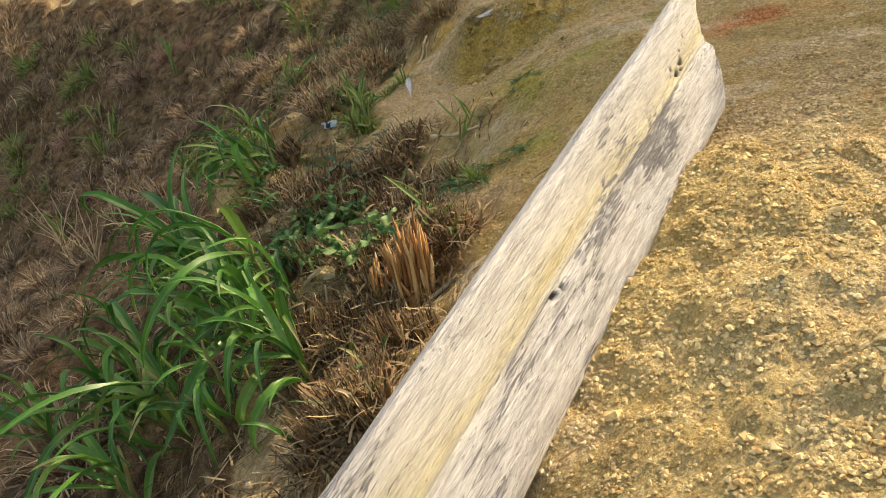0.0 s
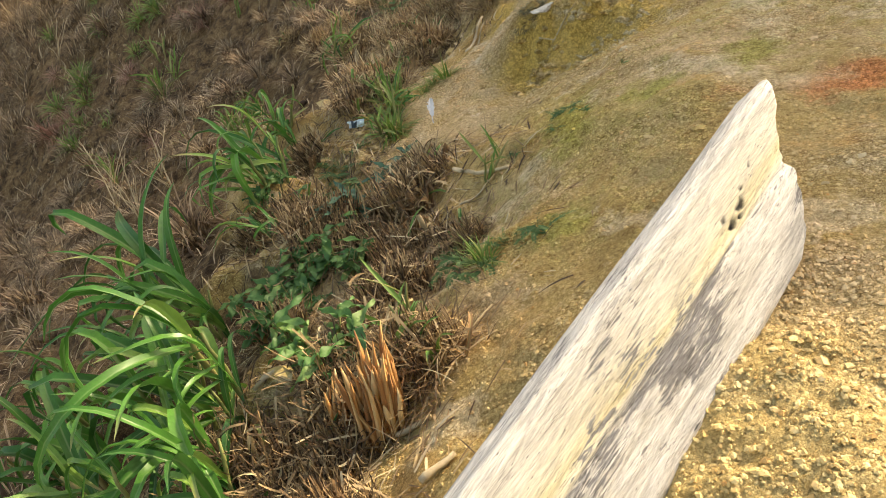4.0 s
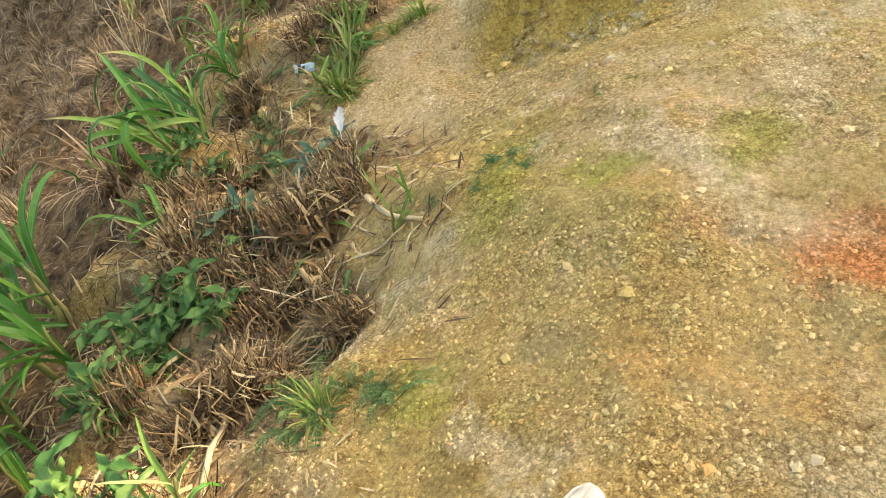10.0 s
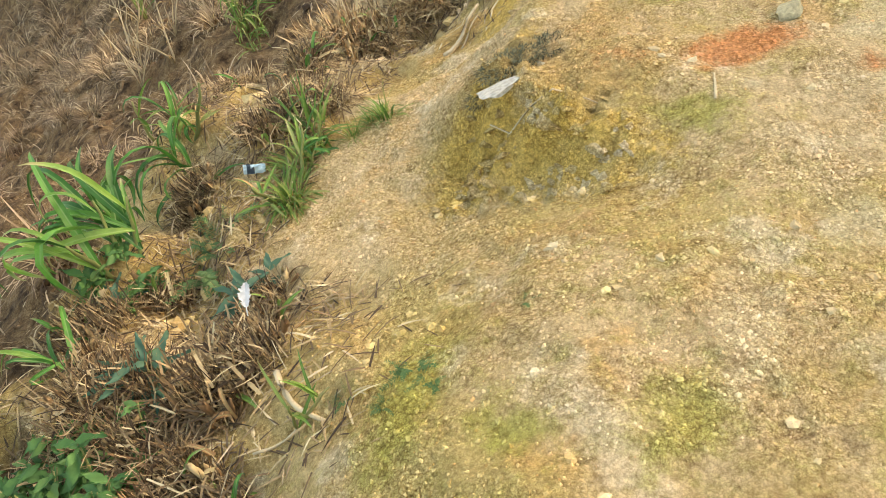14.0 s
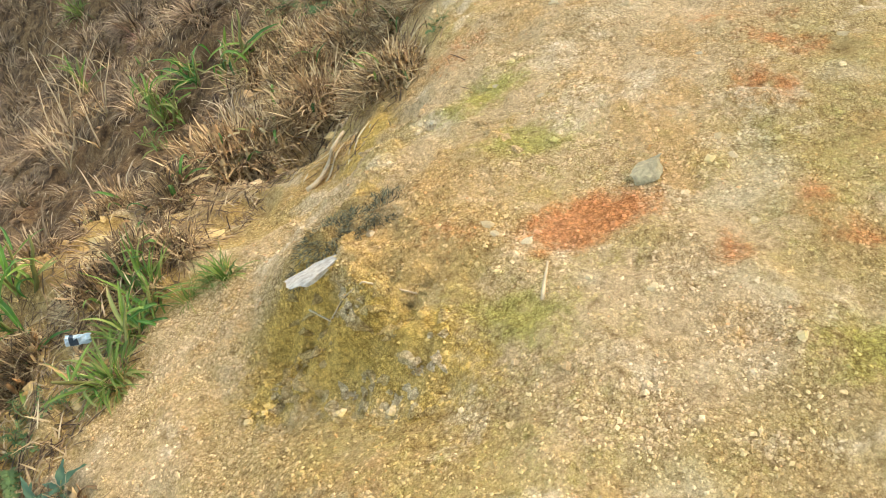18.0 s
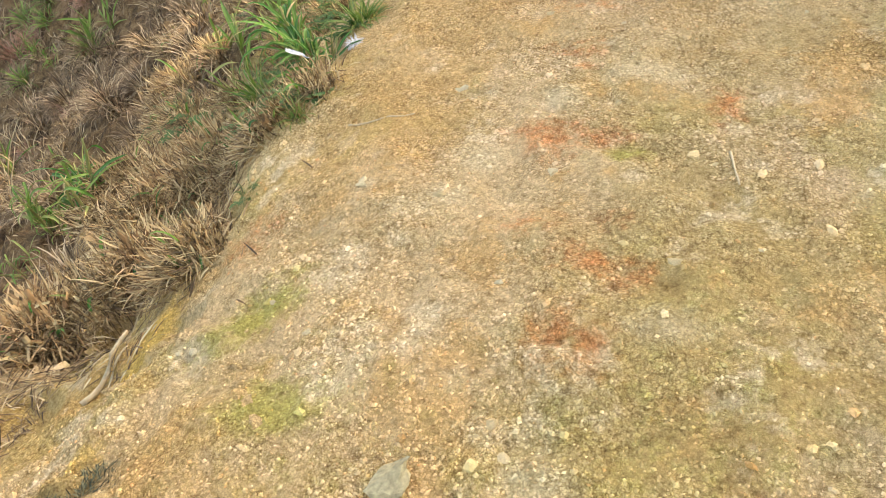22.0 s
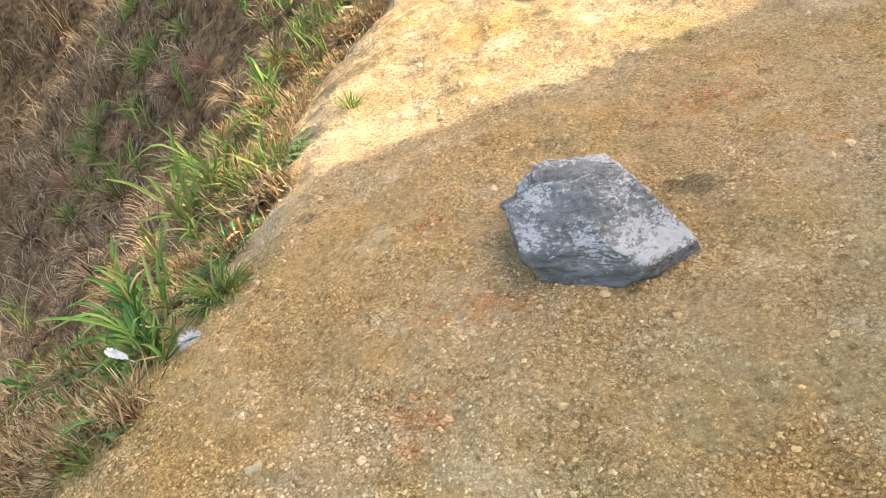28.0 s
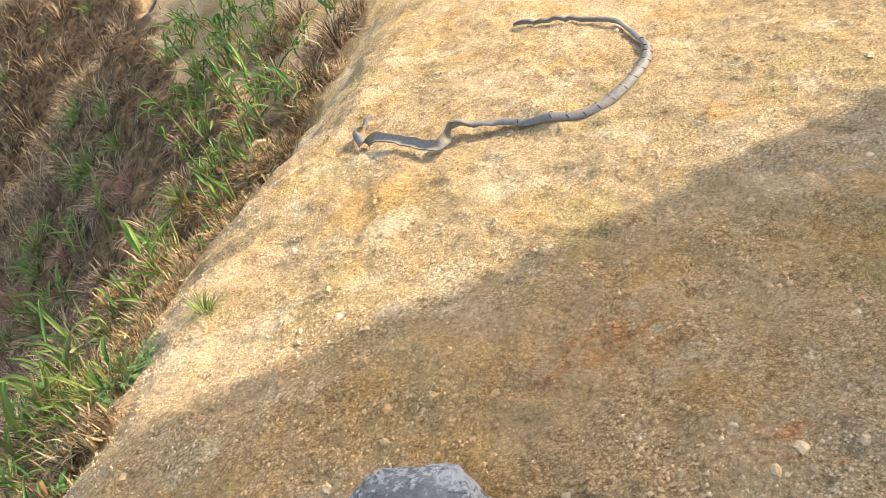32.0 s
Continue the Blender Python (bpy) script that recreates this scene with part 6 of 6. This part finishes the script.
def dry_sapling(x, y, size, seed):
    """A bare pale stalk with a few side stems."""
    rnd = random.Random(seed)
    plant = thing("dry_stalk", Matrix.Translation(at(x, y)), "tall bare dry stalk with broken side stems on the hillside", "dry plant", "dry stalks on the hillside")
    for _ in range(4):
        a, tall = rnd.uniform(0, 6.28), size * rnd.uniform(0.3, 0.75)
        lean = rnd.uniform(0.1, 0.8)
        path = [(math.cos(a) * lean * tall * s ** 1.3 + rnd.uniform(-0.04, 0.04) * s, math.sin(a) * lean * tall * s ** 1.3 + rnd.uniform(-0.04, 0.04) * s, tall * s * rnd.uniform(0.85, 1.0) - 0.03) for s in (0, 0.25, 0.5, 0.75, 1)]
        part("stem", tube_mesh("stem", path, (0.008, 0.0075, 0.0065, 0.005, 0.0025), STICK, 5, 0.3, seed), plant)
        for k in range(3):
            at_point = Vector(path[rnd.choice((1, 2, 3))])
            part("leaf", rnd.choice(DRY_BLADES), plant, Matrix.Translation(at_point) @ tilt_to(rnd.uniform(0, 6.28), rnd.uniform(0.3, 1.2)) @ Matrix.Scale(rnd.uniform(0.5, 1.0), 4))


DRY_BLADES = blades_of("leaf", STALK, (0.15, 0.32), 0.012, 4, 330)
for k, (x, y, size) in enumerate(SAPLINGS):
    dry_sapling(x, y, size, 1100 + k)


def hay_spots(rnd, count, xs, ys):
    spots = []
    while len(spots) < count:
        x, y = rnd.uniform(*xs), rnd.uniform(*ys)
        if float(shape(x, y)) < -0.3 and lattice(np.array(x), np.array(y), 0.9, 71) > rnd.uniform(-0.9, 0.5):
            spots.append((x, y))
    return spots


def scatter_hay():
    """More dry clumps over the hillside; those far off are one joined growth."""
    rnd = random.Random(5)
    for k, (x, y) in enumerate(hay_spots(rnd, 85, (-8, -1.4), (1.5, 13)) + hay_spots(rnd, 34, (-8, -3), (9, 15))):
        hay_clump(x, y, rnd.uniform(0.6, 1.4), 2000 + k)
    rng = np.random.RandomState(33)
    far = np.array(hay_spots(rnd, 170, (-13, -4), (9, 22)) + hay_spots(rnd, 240, (-30, -10), (11, 34)))
    reach = np.clip(np.hypot(far[:, 0] - 2, far[:, 1] - 8) / 11, 0.8, 2.4)
    blades = 80
    c, big = np.repeat(far, blades, 0), np.repeat(reach, blades)
    n = len(c)
    a, r = rng.uniform(0, 6.28, n), 0.13 * big * np.sqrt(rng.uniform(0, 1, n))
    x, y = c[:, 0] + np.cos(a) * r, c[:, 1] + np.sin(a) * r
    me = ribbons("far_dry_grass", np.stack([x, y, height(x, y) - 0.02], 1), a + rng.normal(0, 0.6, n), rng.uniform(0, 1.1, n), big * rng.uniform(0.15, 0.42, n), big * rng.uniform(0.006, 0.013, n), rng.uniform(1.0, 2.8, n), HAY, 3)
    tagged(new("far_dry_grass", me), "dry brown grass clumps growing over the far hillside", "dry grass", kind="stuff")


scatter_hay()


def scatter_straw():
    rng = np.random.RandomState(9)
    for name, count, low, high, label in (("straw_litter", 15000, 0.03, 0.12, "dead straw and grass litter covering the earth hillside"), ("bank_straw", 15000, 0.03, 0.13, "broken tan straw lying loose along the bank"), ("standing_straw", 2500, 0.05, 0.13, "thin dry grass standing over the earth hillside")):
        x = 0.4 - 12 * rng.uniform(0, 1, count * 3) ** 1.4
        y = rng.uniform(0.5, 20, count * 3)
        base = shape(x, y)
        patchy = lattice(x, y, 0.7, 81) + 0.7 * lattice(x, y, 0.25, 82)
        keep = (base < 0.25) & (patchy > rng.uniform(-1.2, 0.8, count * 3)) & ~((x > -0.75) & (y > 4.6) & (y < 6.8))
        if name == "bank_straw":
            x, y = rng.uniform(-2.4, 0.3, count * 6), rng.uniform(1.0, 12.0, count * 6)
            base = shape(x, y)
            near = np.exp(-((base + 0.03) / 0.22) ** 2)
            keep = (near * (0.55 + 0.45 * lattice(x, y, 0.3, 83)) > rng.uniform(0, 1, count * 6)) & ~((x > -0.75) & (y > 4.6) & (y < 6.3))
        x, y = x[keep][:count], y[keep][:count]
        n = len(x)
        z = height(x, y) + 0.006
        flat = name != "standing_straw"
        yaw = rng.uniform(0, 6.28, n)
        dx = (height(x + np.cos(yaw) * 0.05, y + np.sin(yaw) * 0.05) - height(x - np.cos(yaw) * 0.05, y - np.sin(yaw) * 0.05)) / 0.1
        tilt = np.pi / 2 - np.arctan(dx) - rng.uniform(0.0, 0.35, n) if flat else rng.uniform(0.0, 0.9, n)
        grow = 1 + 0.12 * np.clip(-x - 2, 0, 6)
        me = ribbons(name, np.stack([x, y, z], 1), yaw, tilt, rng.uniform(low, high, n) * grow, rng.uniform(0.003, 0.009, n) * grow, rng.uniform(0, 0.5, n) if flat else rng.uniform(0.3, 2.2, n), (STUBBLE if name == "bank_straw" else LITTER) if flat else HAY, 3)
        tagged(new(name, me), label, "straw", kind="stuff")


scatter_straw()


# ---- the split stump and small finds ----
def build_stump():
    x, y = -0.35, 2.59
    stump = thing("split_stump", Matrix.Translation(at(x, y)), "sunlit orange split stump of a cut cane clump", "stump")
    rnd = random.Random(3)
    slivers = [tube_mesh("sliver", [(0, 0, -0.04), (0.003, 0, 0.07), (0.0, 0.004, 0.13), (rnd.uniform(-0.01, 0.01), 0.008, 0.17)], (0.0075, 0.0065, 0.005, 0.0012), ORANGE, 4, 0.8, k) for k in range(6)]
    for count, dx, dy, wide, tall in ((85, 0.0, 0.0, 1.0, 1.0), (30, -0.13, 0.02, 0.6, 0.65)):
        for _ in range(count):
            az, r = rnd.uniform(0, 6.28), 0.072 * wide * math.sqrt(rnd.uniform(0, 1))
            foot = Vector((dx + math.cos(az) * r, dy + math.sin(az) * r * 0.75, 0))
            foot.z = float(height(x + foot.x, y + foot.y) - height(x, y))
            part("sliver", rnd.choice(slivers), stump, Matrix.Translation(foot) @ tilt_to(az + rnd.uniform(-1.5, 1.5), rnd.uniform(0, 0.12), rnd.uniform(0, 6)) @ Matrix.Diagonal((1.2, 1.9, tall * rnd.uniform(0.85, 1.9), 1)))


build_stump()


def lay_stick(a, b, radius, label, bow=0.0, lift=0.0, name="stick", lift_end=0.0):
    (ax, ay), (bx, by) = a, b
    path = []
    for i in range(7):
        s = i / 6
        x, y = ax + (bx - ax) * s + bow * math.sin(math.pi * s) * (by - ay), ay + (by - ay) * s - bow * math.sin(math.pi * s) * (bx - ax)
        path.append(at(x, y, radius * 0.7 + lift * (1 - s) + lift_end * s))
    origin = path[0].copy()
    me = tube_mesh(name, [p - origin for p in path], [radius * (1 - 0.35 * i / 6) for i in range(7)], STICK, 6, 0.3, 4)
    ob = new(name, me)
    ob.matrix_basis = Matrix.Translation(origin)
    tagged(ob, label, "stick", "loose sticks")


lay_stick((-0.47, 6.22), (-0.37, 6.48), 0.014, "broken pale wooden stick leaning on the eroded ledge", 0.03, 0.0, "stick", 0.05)
lay_stick((-0.40, 6.28), (-0.36, 6.44), 0.006, "broken pale wooden stick leaning on the eroded ledge", 0.0, 0.0, "stick", 0.02)
lay_stick((0.06, 5.31), (0.54, 5.37), 0.004, "thin dry twig lying across the gravel", 0.12)
lay_stick((1.70, 7.23), (1.74, 7.07), 0.005, "short dry twig lying on the road")
lay_stick((0.25, 7.39), (0.53, 7.43), 0.004, "thin reddish twig lying on the road", 0.1)
lay_stick((0.85, 5.30), (0.83, 5.45), 0.006, "short pale straw stem lying on gravel")
lay_stick((-0.44, 3.29), (-0.21, 2.75), 0.011, "cut green cane lying across the bank edge", 0.05, 0.02)
lay_stick((-0.26, 3.90), (-0.14, 4.01), 0.005, "dry straw stem lying beside stubble", 0.05, 0.02)
lay_stick((-0.16, 2.23), (-0.08, 2.30), 0.012, "cut pale cane lying beside the log", 0.0, 0.02)
lay_stick((-0.80, 2.76), (-0.62, 2.90), 0.009, "cut green cane lying in the grass", 0.08, 0.02)
lay_stick((-0.31, 4.17), (-0.05, 4.01), 0.012, "bent dry cane stalk spilling from stubble", 0.1, 0.02)
lay_stick((-0.46, 2.60), (-0.19, 2.54), 0.012, "cut yellowish cane leaning from the stump", 0.05, 0.02)


def build_feather(x, y, z, tall, turn, lean, label):
    quill = thing("feather", Matrix.LocRotScale((x, y, z), Euler((radians(lean), radians(8), radians(turn))), None), label, "feather")
    part("quill", tube_mesh("quill", [(0, 0, -0.35 * tall), (0, 0, 0.0), (0.004, 0, 0.5 * tall), (0.012, 0, tall)], (0.0022, 0.002, 0.0014, 0.0006), WHITE, 5), quill)
    rnd = random.Random(int(turn))
    verts, faces = [], []
    rows = 26
    for side in (-1, 1):
        start = len(verts)
        for i in range(rows + 1):
            s = i / rows
            w = 0.25 * tall * math.sin(math.pi * (0.10 + 0.86 * s)) ** 0.7 * rnd.uniform(0.6, 1.1)
            c = 0.012 * s * s
            verts += [(c, 0.0, s * tall), (c + side * w * 0.5, -0.004, s * tall + w * 0.35), (c + side * w, -0.010 + 0.004 * rnd.random(), s * tall + w * 0.75)]
        for i in range(rows):
            a = start + i * 3
            faces += [(a, a + 1, a + 4, a + 3), (a + 1, a + 2, a + 5, a + 4)]
    part("vane", mesh_of("vane", verts, faces, WHITE), quill, label="ragged white vane")


build_feather(-0.38, 4.22, 0.39, 0.08, 40, -22, "white feather standing upright in a clump of cut stubble")
build_feather(-0.22, 7.93, 0.53, 0.10, 100, -72, "white feather caught on dark green leaves at the road edge")


def build_fluff():
    fluff = new("down_feather", tangle("down_feather", 77, 260, 0.022, 0.045, WHITE, (0.8, 3.2), 0.0022, (0.0, 1.6)))
    fluff.matrix_basis = Matrix.Translation(at(-0.03, 8.07, 0.02))
    tagged(fluff, "fluffy white down feather lying at the grassy road edge", "feather")


build_fluff()


def build_wrapper(x, y):
    wrap = thing("wrapper", Matrix.Translation(at(x, y, 0.06)) @ pose(0, 0, 0, 25, 10, 35) @ Matrix.Scale(0.7, 4), "crumpled pale blue foil wrapper lying in the grass", "litter")
    rnd = random.Random(8)
    n = 7
    verts = [((i / (n - 1) - 0.5) * 0.14, (j / (n - 1) - 0.5) * 0.06, 0.014 * rnd.uniform(-1, 1) + 0.02 * math.cos(j - 3)) for i in range(n) for j in range(n)]
    faces = [(i * n + j, (i + 1) * n + j, (i + 1) * n + j + 1, i * n + j + 1) for i in range(n - 1) for j in range(n - 1)]
    part("sheet", mesh_of("sheet", verts, faces, FOIL, False), wrap)
    part("print", mesh_of("print", [Vector(v) * 1.01 + Vector((0, 0, 0.004)) for v in verts], faces[6:14], FOIL_DARK, False), wrap, label="dark printed patch")


build_wrapper(-1.04, 5.26)


def build_roots():
    """The dark matted roots that spill over the eroded edge."""
    for k, (x, y, long, wide, turn) in enumerate(((-0.01, 5.47, 0.9, 0.6, -15), (0.07, 5.55, 1.2, 0.8, -30), (0.16, 5.71, 1.1, 0.8, -40))):
        mat = new("root_mat", tangle("root_mat", 91 + k, 700, 0.13, 0.032, MATTED, (-0.5, 2.5), 0.0028, (0.3, 1.7)))
        n = Vector((0, 0, 1)).lerp(slope(x, y), 0.9).normalized()
        mat.matrix_basis = Matrix.Translation(at(x, y, 0.012)) @ Vector((0, 0, 1)).rotation_difference(n).to_matrix().to_4x4() @ Matrix.Rotation(radians(turn), 4, "Z") @ Matrix.Diagonal((wide, long, 0.7, 1))
        tagged(mat, "dark matted roots and moss on the eroded road edge", "roots", "root mats")


build_roots()
